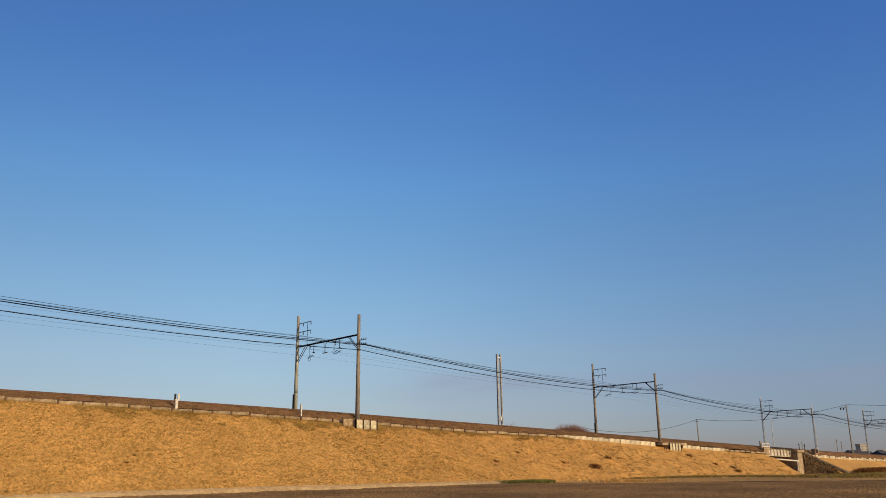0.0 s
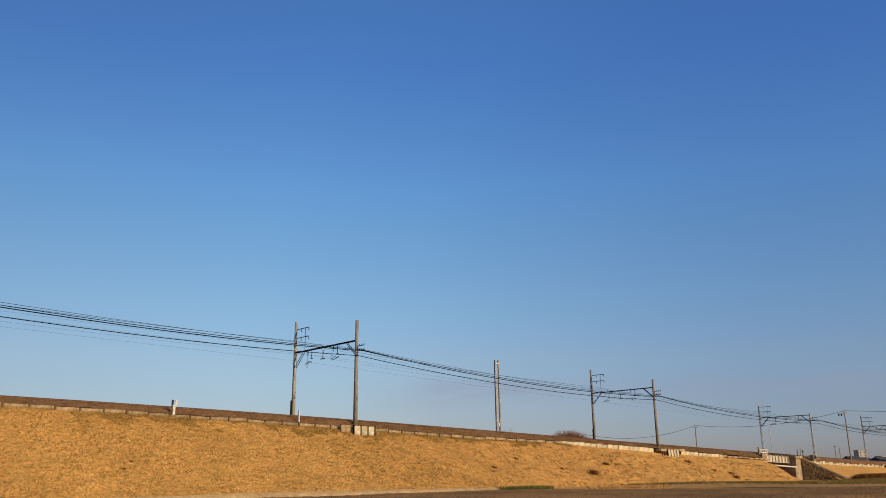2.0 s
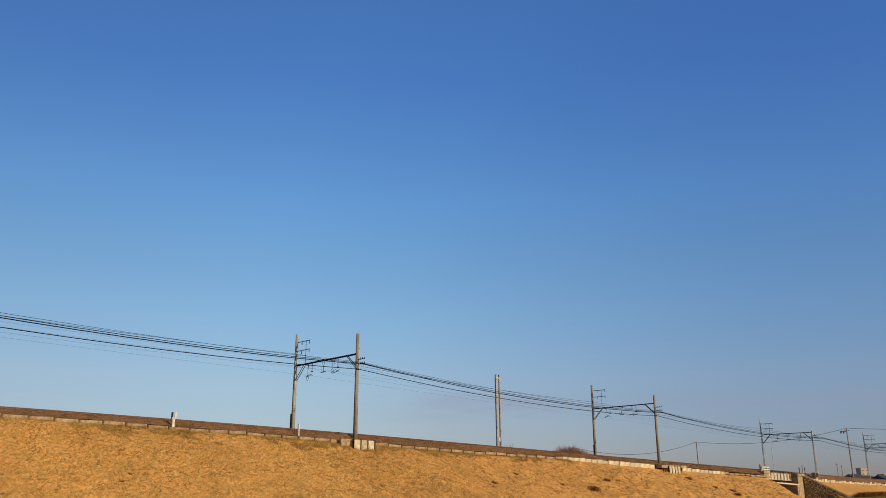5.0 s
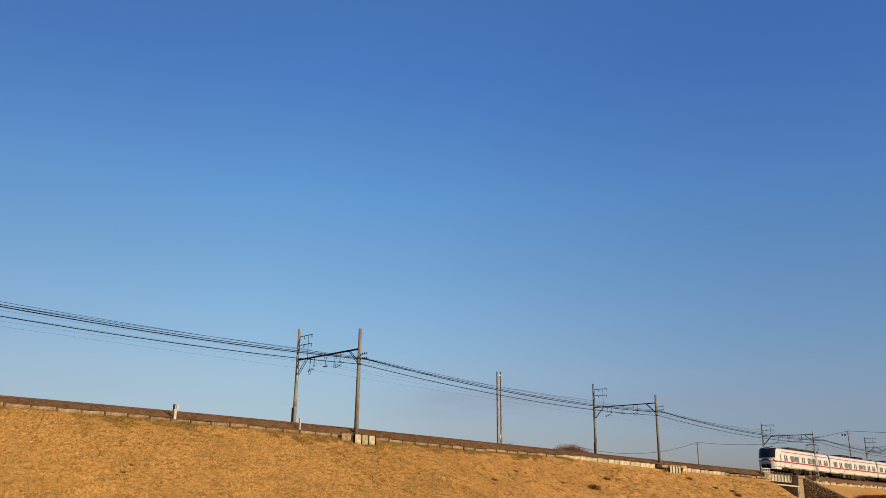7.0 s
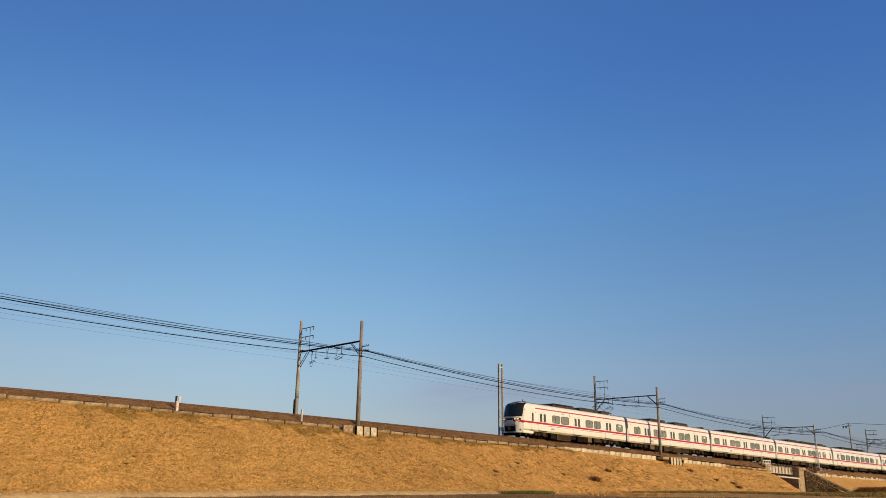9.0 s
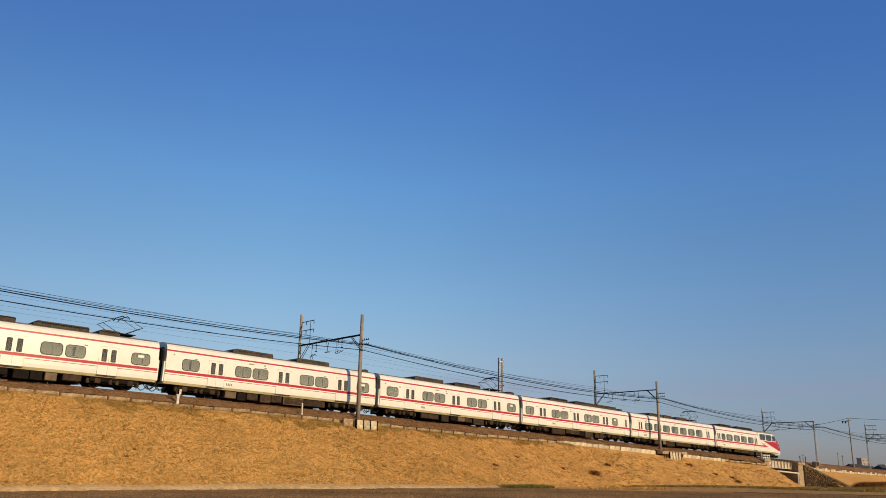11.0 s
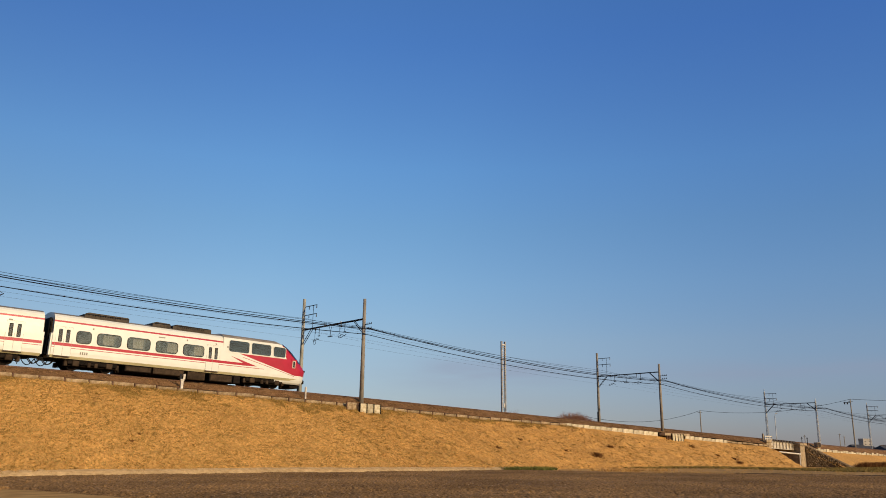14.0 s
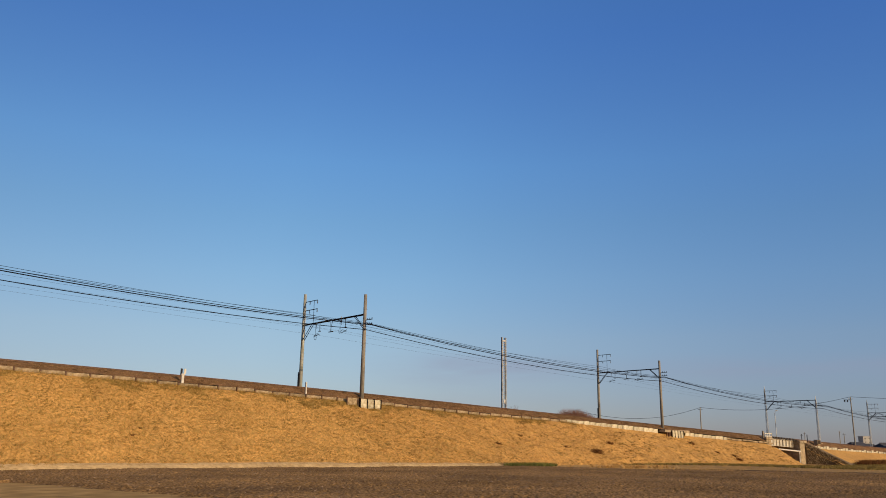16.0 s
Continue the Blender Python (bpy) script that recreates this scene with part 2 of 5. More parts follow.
def box(bm, x0, x1, y0, y1, z0, z1, bevel=0.0):
    v = [bm.verts.new(p) for p in ((x0, y0, z0), (x1, y0, z0), (x1, y1, z0), (x0, y1, z0), (x0, y0, z1), (x1, y0, z1), (x1, y1, z1), (x0, y1, z1))]
    fs = [bm.faces.new([v[i] for i in q]) for q in ((3, 2, 1, 0), (4, 5, 6, 7), (0, 1, 5, 4), (1, 2, 6, 5), (2, 3, 7, 6), (3, 0, 4, 7))]
    if bevel:
        es = list({e for f in fs for e in f.edges})
        bmesh.ops.bevel(bm, geom=es, offset=bevel, segments=1, affect="EDGES")
    return bm


def boxed(*a, **k):
    return box(bmesh.new(), *a, **k)


def tube(bm, pts, r0, r1=None, n=6, caps=True):
    """A round bar through the points, tapering from r0 to r1."""
    r1 = r0 if r1 is None else r1
    pts = [Vector(p) for p in pts]
    rings = []
    for i, p in enumerate(pts):
        d = (pts[min(i + 1, len(pts) - 1)] - pts[max(i - 1, 0)]).normalized()
        up = Vector((0, 0, 1)) if abs(d.z) < 0.9 else Vector((1, 0, 0))
        a = d.cross(up).normalized()
        b = a.cross(d)
        r = r0 + (r1 - r0) * i / max(1, len(pts) - 1)
        rings.append([bm.verts.new(p + r * (math.cos(2 * math.pi * k / n) * a + math.sin(2 * math.pi * k / n) * b)) for k in range(n)])
    for ra, rb in zip(rings, rings[1:]):
        for k in range(n):
            bm.faces.new((ra[k], ra[(k + 1) % n], rb[(k + 1) % n], rb[k]))
    if caps:
        bm.faces.new(rings[0][::-1])
        bm.faces.new(rings[-1])
    return bm


def tubed(*a, **k):
    return tube(bmesh.new(), *a, **k)


def disc_y(bm, x, z, y0, y1, r, n=18):
    """A wheel-like disc with its axle along y."""
    return tube(bm, [(x, y0, z), (x, y1, z)], r, n=n)


def hash2(ix, iy, seed):
    h = (ix.astype(np.int64) * 374761393 + iy.astype(np.int64) * 668265263 + seed * 974711) & 0x7FFFFFFF
    h = ((h ^ (h >> 13)) * 1274126177) & 0x7FFFFFFF
    return ((h ^ (h >> 16)) & 0xFFFF) / 65535.0


def vnoise(x, y, seed=0):
    """Smooth value noise, 0 to 1, on arrays."""
    ix, iy = np.floor(x), np.floor(y)
    fx, fy = x - ix, y - iy
    fx, fy = fx * fx * (3 - 2 * fx), fy * fy * (3 - 2 * fy)
    a, b = hash2(ix, iy, seed), hash2(ix + 1, iy, seed)
    c, d = hash2(ix, iy + 1, seed), hash2(ix + 1, iy + 1, seed)
    return (a * (1 - fx) + b * fx) * (1 - fy) + (c * (1 - fx) + d * fx) * fy


def fbm(x, y, seed=0, octaves=3):
    return sum(vnoise(x * 2 ** k, y * 2 ** k, seed + k) * 0.5 ** (k + 1) for k in range(octaves))


def grid_mesh(name, xs, ys, height, mat, keep=None, smooth=True):
    X, Y = np.meshgrid(xs, ys, indexing="ij")
    Z = height(X, Y)
    nx, ny = X.shape
    i = np.arange(nx * ny).reshape(nx, ny)
    q = np.stack([i[:-1, :-1], i[1:, :-1], i[1:, 1:], i[:-1, 1:]], -1).reshape(-1, 4)
    if keep is not None:
        mid = keep((X[:-1, :-1] + X[1:, 1:]) / 2, (Y[:-1, :-1] + Y[1:, 1:]) / 2).reshape(-1)
        q = q[mid]
    me = bpy.data.meshes.new(name)
    me.from_pydata(np.stack([X, Y, Z], -1).reshape(-1, 3).tolist(), [], q.tolist())
    me.materials.append(mat)
    if smooth:
        me.polygons.foreach_set("use_smooth", [True] * len(me.polygons))
    return new(name, me)


def blades(name, spots, size, width, lean, mat, per=3, seed=1, turn=9.0):
    """Many thin blades in tufts at the spots (n x 3)."""
    r = np.random.RandomState(seed)
    n = len(spots) * per
    base = np.repeat(np.asarray(spots, float), per, 0) + np.c_[r.uniform(-1, 1, (n, 2)) * size * 0.6, np.zeros(n)]
    a = r.normal(0, turn, n)
    h = size * r.uniform(0.5, 1.2, n)
    side = np.c_[np.cos(a), np.sin(a), np.zeros(n)] * (width * r.uniform(0.6, 1.3, n))[:, None]
    tip = base + np.c_[r.normal(0, lean, n) * h, r.normal(0, lean, n) * h, h]
    v = np.stack([base - side, base + side, tip], 1).reshape(-1, 3)
    me = bpy.data.meshes.new(name)
    me.from_pydata(v.tolist(), [], np.arange(3 * n).reshape(-1, 3).tolist())
    me.materials.append(mat)
    return new(name, me)


def lumps(name, spots, sizes, mat, seed=2, flat=0.7):
    """Many small angular stones or clods at the spots, as one mesh."""
    r = np.random.RandomState(seed)
    o = np.array([(1, 0, 0), (0, 1, 0), (-1, 0, 0), (0, -1, 0), (0, 0, 1), (0, 0, -0.6)], float)
    f = np.array([(0, 1, 4), (1, 2, 4), (2, 3, 4), (3, 0, 4), (1, 0, 5), (2, 1, 5), (3, 2, 5), (0, 3, 5)])
    n = len(spots)
    v = o[None] * r.uniform(0.6, 1.3, (n, 6, 3)) + r.normal(0, 0.15, (n, 6, 3))
    v[:, :, 2] *= flat
    a = r.uniform(0, 6.283, n)
    c, s = np.cos(a)[:, None], np.sin(a)[:, None]
    v = np.stack([v[:, :, 0] * c - v[:, :, 1] * s, v[:, :, 0] * s + v[:, :, 1] * c, v[:, :, 2]], -1)
    v = v * np.asarray(sizes)[:, None, None] + np.asarray(spots)[:, None]
    me = bpy.data.meshes.new(name)
    me.from_pydata(v.reshape(-1, 3).tolist(), [], (f[None] + 6 * np.arange(n)[:, None, None]).reshape(-1, 3).tolist())
    me.materials.append(mat)
    return new(name, me)


# ---- the line of the railway ----
S_TAB = np.arange(-200.0, 500.0, 0.5)
SLOPE = np.interp(S_TAB, [-60, -20, 10, 45, 130, 180, 225], [0, -0.012, -0.012, -0.0285, -0.031, -0.02, 0])
Z_TAB = np.cumsum(SLOPE) * 0.5
Z_TAB += 6.0 - np.interp(21.0, S_TAB, Z_TAB)


def rail(s):
    """Height of the rails."""
    return np.interp(s, S_TAB, Z_TAB)


def sway(s):
    """The line bends gently towards the field past x = 75."""
    s = np.asarray(s, float)
    k = np.clip(s - 75.0, 0, 90.0)
    return -(k ** 2) / 3400.0 - np.clip(s - 165.0, 0, None) * 0.053


def on(s, q, z):
    """A place by its distance along the line, off its near side, and above its rails."""
    return (float(s), float(q + sway(s)), float(rail(s) + z))


NEAR, FAR = 1.37, 5.07          # middle of the two tracks
POLE_N, POLE_F = -1.2, 7.6      # poles on the near and the far side
GANTRY = (-49.0, -5.0, 39.3, 83.5, 128.2, 168.7, 213.0)
BRIDGE = (109.8, 118.4)         # opening under the line


def smooth01(v):
    v = np.clip(v, 0, 1)
    return v * v * (3 - 2 * v)


def ground_z(x, y):
    return -0.45 * smooth01((x - 70) / 40) * smooth01((y + 40) / 25)


def crest_z(s):
    """Top of the grass bank, under the kerb."""
    return rail(s) - np.interp(s, [0, 14, 52, 64, 66, 82, 100, 118, 160], [0.86, 0.90, 1.20, 1.06, 1.06, 1.25, 1.32, 1.38, 1.2])


def bank_z(x, y):
    q = y - sway(x)
    slope = np.interp(x, [15, 46, 100], [0.70, 0.53, 0.50])
    near = crest_z(x) - (-1.95 - q) * slope
    far = crest_z(x) - (q - 8.6) * 0.6
    top = rail(x) - 0.75
    z = np.minimum(np.minimum(near, far), top)
    z = np.where((q > -1.95) & (q < 8.6), np.minimum(top, crest_z(x) + 0.05), z)
    end = 1.3 - (x - 110.7 + 2.0 * np.clip(-2.5 - q, 0, None)) * 0.33
    z = np.where((x > 90) & (x < 119.0), np.minimum(z, end), z)
    return z


def toe_q(s):
    return np.interp(s, [-40, 15, 46], [-9.0, -9.0, -10.3])


def verge_x(y):
    """Where the dry path beside the field ends."""
    return np.interp(y, [-52, -30, -24.2, -20.9, -19.8], [13.0, 10.2, 9.3, 8.5, -60])


def in_field(x, y):
    """The tilled field: up to the toe of the bank, and back along its far headland."""
    head = np.interp(x, [46.5, 48.5, 54, 58, 60, 75], [-10.4, -18.5, -24.4, -27.5, -32, -52])
    edge = np.where(x < 46.5, toe_q(x) - 0.45, head)
    verge = verge_x(y)
    return (y < edge) & (x > verge)


# ---- ground ----
far_steps = np.array([140, 180, 240, 330, 500, 900, 1600, 3000.0])
gx = np.r_[-far_steps[::-1], np.arange(-120, 131, 5.0), far_steps + 0]
ground = grid_mesh("ground", np.unique(gx), np.unique(np.r_[-far_steps[::-1], np.arange(-120, 121, 5.0), far_steps]), lambda X, Y: ground_z(X, Y), M_GROUND)
tagged(ground, "flat winter ground with short dry yellow grass", "ground", kind="structure")

ANG = (0.719, -0.695)


def soil_z(X, Y):
    u = X * 0.695 + Y * 0.719
    w = X * ANG[0] + Y * ANG[1]
    furrow = 0.045 * np.sin(u * 2 * math.pi / 0.9 + 1.5 * vnoise(w * 0.05, u * 0.2, 5)) * (0.4 + vnoise(w * 0.3, u * 0.4, 9)) + 0.05 * (vnoise(u * 0.6, w * 0.09, 7) - 0.5)
    verge = verge_x(Y)
    head = np.interp(X, [46.5, 48.5, 54, 58, 60, 75], [-10.4, -18.5, -24.4, -27.5, -32, -52])
    rim = np.minimum(X - verge, np.where(X < 46.5, toe_q(X) - 0.45, head) - Y)
    return ground_z(X, Y) - 0.09 + 0.14 * np.clip(rim / 0.8, 0, 1) + furrow + 0.04 * (fbm(X * 2.2, Y * 2.2, 11) - 0.45) + 0.04 * (vnoise(X * 6, Y * 6, 17) - 0.5)


field = grid_mesh("field", np.arange(2, 75, 0.16), np.arange(-44, -9, 0.16), soil_z, M_SOIL, in_field, smooth=False)
tagged(field, "dark brown tilled field with rough clods", "field", kind="structure")



def field_head(x):
    return np.interp(x, [46.5, 48.5, 54, 58, 60, 75, 82], [-10.4, -18.5, -24.4, -27.5, -32, -52, -60])


# strip of darker soil just outside the tilled field
edge = grid_mesh("field_edge", np.arange(50, 82, 0.2), np.arange(-56, -14, 0.2), lambda X, Y: ground_z(X, Y) + 0.03 + 0.05 * (fbm(X * 1.5, Y * 1.5, 19) - 0.45), M_DARKSOIL, lambda x, y: (y > field_head(x) - 0.2) & (y < field_head(x) + np.interp(x, [50, 56, 82], [0.6, 5.0, 6.5])), smooth=False)
tagged(edge, "strip of darker soil along the edge of the field", "field edge", kind="structure")

bank_x = np.r_[np.arange(-160, -20, 2.0), np.arange(-20, 8, 0.25), np.arange(8, 98, 0.11), np.arange(98, 118.35, 0.2)]
bank_y = np.r_[np.arange(-14, -1.9, 0.11), np.arange(-1.8, 9, 1.2), np.arange(9, 22, 1.5)]


def tussock(X, Y):
    """Matted tufts a hand high, leaning down the bank."""
    a = vnoise(X * 2.6 + 0.8 * Y, Y * 2.0, 31) ** 2
    b = vnoise(X * 5.5 - 1.5 * Y, Y * 4.2, 33)
    return np.interp(X, [34, 48], [0.10, 0.20]) * (a - 0.33) + 0.09 * (b - 0.5)


def rough_bank(X, Y):
    return bank_z(X, Y + sway(X)) + np.where((Y < -2.2), np.interp(X, [48, 70], [0.16, 0.30]) * (fbm(X * 0.9, Y * 0.9, 21) - 0.45) + tussock(X, Y), 0)


def bend(ob):
    """Carries a mesh that was laid out straight over to the bent line."""
    me = ob.data
    co = np.empty(len(me.vertices) * 3)
    me.vertices.foreach_get("co", co)
    co = co.reshape(-1, 3)
    co[:, 1] += sway(co[:, 0])
    me.vertices.foreach_set("co", co.reshape(-1))
    me.update()
    return ob


bank = bend(grid_mesh("embankment", bank_x, bank_y, rough_bank, M_BANK))
tagged(bank, "railway embankment covered in short dry golden grass", "embankment", kind="structure")
bank_b = bend(grid_mesh("embankment_far", np.r_[np.arange(121.0, 170, 0.5), np.arange(170, 470, 5.0)], np.r_[np.arange(-14, -1.9, 0.4), np.arange(-1.8, 9, 1.2), np.arange(9, 22, 1.5)], rough_bank, M_BANK))
tagged(bank_b, "low railway embankment of dry grass past the bridge", "embankment", kind="structure")

# ---- ballast, rails and sleepers ----
BED = ((-1.75, -0.62), (-0.45, -0.24), (-0.1, -0.19), (6.5, -0.19), (8.2, -0.7))


def ballast(name, s0, s1, step, label):
    xs = np.arange(s0, s1 + 0.01, step)
    qs = np.r_[np.linspace(-1.75, -0.1, 9), np.linspace(0.4, 8.2, 9)]
    prof = [p[0] for p in BED], [p[1] for p in BED]

    def h(X, Y):
        low = np.interp(X, [0, 14, 52, 64, 82, 118], [-0.62, -0.64, -0.88, -0.74, -0.74, -1.0])
        z = np.interp(Y, *prof)
        z = np.where(Y < -0.45, -0.24 + (low + 0.24) * (-0.45 - Y) / 1.3, z)
        return rail(X) + z + 0.07 * (vnoise(X * 3, Y * 3, 41) - 0.5) + 0.03 * (vnoise(X * 0.7, Y, 43) - 0.5)
    return tagged(bend(grid_mesh(name, xs, qs, h, M_GRAVEL, smooth=False)), label, "ballast", kind="structure")


ballast("ballast", -160, 109.6, 0.2, "bed of rusty brown track ballast")
ballast("ballast_far", 120.5, 460, 1.0, "bed of brown track ballast past the bridge")


def track(name, middle, label):
    t = empty(name, label, "railway track")
    for side in (-0.56, 0.56):
        bm = bmesh.new()
        sec = ((-0.065, -0.15), (0.065, -0.15), (0.012, -0.11), (0.012, -0.04), (0.034, -0.03), (0.034, 0.0), (-0.034, 0.0), (-0.034, -0.03), (-0.012, -0.04), (-0.012, -0.11))
        rings = [[bm.verts.new(on(s, middle + side + a, b)) for a, b in sec] for s in np.arange(-160, 461, 5.0)]
        for ra, rb in zip(rings, rings[1:]):
            for k in range(len(sec)):
                bm.faces.new((ra[k], ra[(k + 1) % len(sec)], rb[(k + 1) % len(sec)], rb[k]))
        part("rail", bm, M_RUST, t, "worn steel rail")
    me = mesh_of("sleeper", boxed(-0.1, 0.1, -1.0, 1.0, -0.27, -0.145, bevel=0.012), M_SLEEPER)
    for k in range(290):
        s = -40 + 0.65 * k
        if BRIDGE[0] - 0.4 < s < BRIDGE[1] + 0.4:
            continue
        piece("sleeper", me, t, pose(*on(s, middle, 0), 0, -math.degrees(math.atan(np.interp(s, S_TAB, SLOPE))), 0))
    return t


track("railway_track", NEAR, "railway track of worn rails on sleepers along the embankment")
track("railway_track", FAR, "second railway track of worn rails on sleepers")

# ---- bridge over the lane ----
def plate_bridge():
    b = empty("railway_bridge", "short railway bridge with pale riveted girder plates", "bridge")
    s0, s1 = BRIDGE
    for q in (-0.75, 2.9, 7.1):
        bm = bmesh.new()
        n = 1
        for k in range(n):
            a, c = s0 - 0.6 + (s1 - s0 + 0.6) * k / n, s0 - 0.6 + (s1 - s0 + 0.6) * (k + 1) / n
            za, zc = rail(a), rail(c)
            ya = q + float(sway((a + c) / 2))
            for lo, hi, w in ((-1.35, -0.45, 0.02), (-1.40, -1.35, 0.16), (-0.45, -0.40, 0.16)):
                v = [bm.verts.new(p) for p in ((a, ya - w, za + lo), (c, ya - w, zc + lo), (c, ya + w, zc + lo), (a, ya + w, za + lo), (a, ya - w, za + hi), (c, ya - w, zc + hi), (c, ya + w, zc + hi), (a, ya + w, za + hi))]
                for f in ((3, 2, 1, 0), (4, 5, 6, 7), (0, 1, 5, 4), (1, 2, 6, 5), (2, 3, 7, 6), (3, 0, 4, 7)):
                    bm.faces.new([v[i] for i in f])
        g = part("girder", bm, M_GIRDER, b, "pale painted plate girder")
        if q < 0:
            rib = mesh_of("stiffener", boxed(-0.04, 0.04, -0.15, -0.025, -1.35, -0.45), M_GIRDER)
            for k in range(9):
                s = s0 + 0.3 + (s1 - s0 - 0.6) * k / 8
                piece("stiffener", rib, g, Matrix.Translation((s, q + float(sway(s)), float(rail(s)))))
    # added slab, out of sight: keeps sky light from the opening below
    part("deck", boxed(s0 - 0.5, s1 + 0.05, -0.68 + float(sway(114.0)), 7.05 + float(sway(114.0)), float(rail(114.0)) - 0.68, float(rail(114.0)) - 0.48), M_ABUT, b, "unseen deck slab added to shade the bridge opening")
    me = mesh_of("bridge_sleeper", boxed(-0.12, 0.12, -1.15, 7.8, -0.39, -0.15, bevel=0.015), M_SLEEPER)
    for k in range(18):
        s = s0 + (s1 - s0) * (k + 0.5) / 18
        piece("bridge_sleeper", me, b, pose(*on(s, 0, 0)))
    bm = bmesh.new()
    a, c = on(112.0, -1.75, 0), on(118.1, -1.75, 0)
    v0, v1 = (111.6, a[1], 1.63), (118.3, c[1], 1.35)
    tube(bm, [v0, v1], 0.11, n=8)
    part("guard_beam", bm, M_MARK, b, "white height guard beam")
    post = bmesh.new()
    tube(post, [(118.0, c[1], -0.9), (118.0, c[1], 1.36)], 0.08, n=8)
    part("guard_post", post, M_MARK, b)
    return b


plate_bridge()


def abutment(s0, s1, label):
    a = empty("abutment", label, "bridge abutment")
    y = float(sway(s0))
    top = float(rail(s0)) - 0.40
    part("bearing_wall", boxed(s0, s1, -1.75 + y, 8.4 + y, -1.6, top - 0.35, bevel=0.06), M_ABUT, a)
    part("cap", boxed(s0 - 0.12, s1 + 0.1, -1.85 + y, 8.5 + y, top - 0.347, top, bevel=0.05), M_ABUT, a)


abutment(118.4, 120.5, "weathered concrete bridge abutment beside a rubble slope")
abutment(108.3, 109.75, "weathered concrete bridge abutment buried in the grass bank")

# rubble wing wall beside the abutment: it holds the end of the far bank
rubble = empty("wing_wall", "dark rough rubble wing wall beside the abutment", "stone wall")
r = random.Random(5)
WING_TOP = float(rail(120.0)) - 0.62


def wing_x(q):
    """The wall splays outwards as it leaves the abutment."""
    return 119.95 + 0.38 * (-1.75 - q)


def wing_top(q):
    return float(np.interp(q, [-7.8, -1.75], [-0.75, WING_TOP]))


bm = bmesh.new()
prof = [(-1.75, -1.2), (-7.8, -1.2)] + [(-7.8 + 6.05 * k / 12, wing_top(-7.8 + 6.05 * k / 12)) for k in range(13)]
WY = float(sway(120.0))
lo_ = [bm.verts.new((wing_x(q) + 0.06, q + WY, z)) for q, z in prof]
hi_ = [bm.verts.new((wing_x(q) + 1.1, q + WY, z)) for q, z in prof]
bm.faces.new(lo_)
bm.faces.new(hi_[::-1])
for k in range(len(prof)):
    j = (k + 1) % len(prof)
    bm.faces.new((lo_[k], lo_[j], hi_[j], hi_[k]))
part("backing", bm, M_MASON, rubble, "mortar behind the stones")
stones = []
for k in range(6):
    bm = bmesh.new()
    bmesh.ops.create_icosphere(bm, subdivisions=1, radius=0.18)
    for v in bm.verts:
        v.co *= r.uniform(0.75, 1.2)
        v.co.x *= 0.75
    stones.append(mesh_of("stone", bm, M_MASON))
z, row = -0.7, 0
while z < WING_TOP:
    q = -1.95 - 0.17 * (row % 2)
    while q > -7.7:
        if z < wing_top(q) - 0.05:
            piece("stone", r.choice(stones), rubble, pose(wing_x(q) + r.uniform(0.0, 0.07), q + r.uniform(-0.06, 0.06) + WY, z + r.uniform(-0.05, 0.05), r.uniform(0, 360), r.uniform(-20, 20), r.uniform(-20, 20)))
        q -= 0.28
    z += 0.23
    row += 1

# ---- kerb along the top of the bank ----
kerb = tagged(new("kerb"), "low kerb of weathered concrete planks along the ballast", "kerb", kind="structure")
plank = mesh_of("plank", boxed(-0.655, 0.655, -0.05, 0.05, -0.22, 0.0, bevel=0.012), M_PLANK)
pale = mesh_of("panel", boxed(-0.475, 0.475, -0.05, 0.05, -0.46, 0.0, bevel=0.012), M_PALE)
stake = mesh_of("stake", boxed(-0.035, 0.035, -0.07, 0.0, -0.34, 0.01), M_RUST)
r = random.Random(8)


def tip(s):
    return math.degrees(math.atan(np.interp(s, S_TAB, SLOPE)))


def kerb_run(s0, s1, pitch, me, name, drop, q=-1.8, stakes=True, sink=(0.0, 0.05)):
    s = s0
    while s < s1:
        x, y, z = on(s + pitch / 2, q, 0)
        z -= np.interp(s, *drop) + r.uniform(*sink)
        piece(name, me, kerb, pose(x, y + r.uniform(-0.02, 0.02), z, r.uniform(-9, 6), -tip(s) + r.uniform(-1.1, 1.1), r.uniform(-1.0, 1.0)))
        if stakes:
            x, y, z2 = on(s, q - 0.03, 0)
            piece("stake", stake, kerb, pose(x, y, z2 - np.interp(s, *drop), r.uniform(-6, 6), r.uniform(-5, 5), 0))
        s += pitch


DROP = ([0, 14, 52, 64], [0.60, 0.63, 0.85, 0.74])
kerb_run(-12.0, 64.0, 1.425, plank, "plank", DROP, sink=(0.0, 0.075))
kerb_run(64.5, 81.5, 1.0, pale, "panel", ([64, 82, 90, 98], [0.70, 0.74, 0.95, 0.98]), stakes=False)
kerb_run(87.4, 97.0, 1.0, pale, "panel", ([64, 82, 90, 98], [0.70, 0.74, 0.86, 0.90]), stakes=False, sink=(0, 0.06))
kerb_run(97.1, 109.0, 1.425, plank, "plank", ([97, 110], [0.92, 1.0]), stakes=False, sink=(0, 0.1))
kerb_run(121.0, 150.0, 0.99, pale, "panel", ([122, 150], [0.85, 0.75]), stakes=False, sink=(0.02, 0.26))
kerb_run(150.2, 230.0, 1.425, plank, "plank", ([150, 230], [0.7, 0.6]), stakes=False, sink=(0, 0.1))

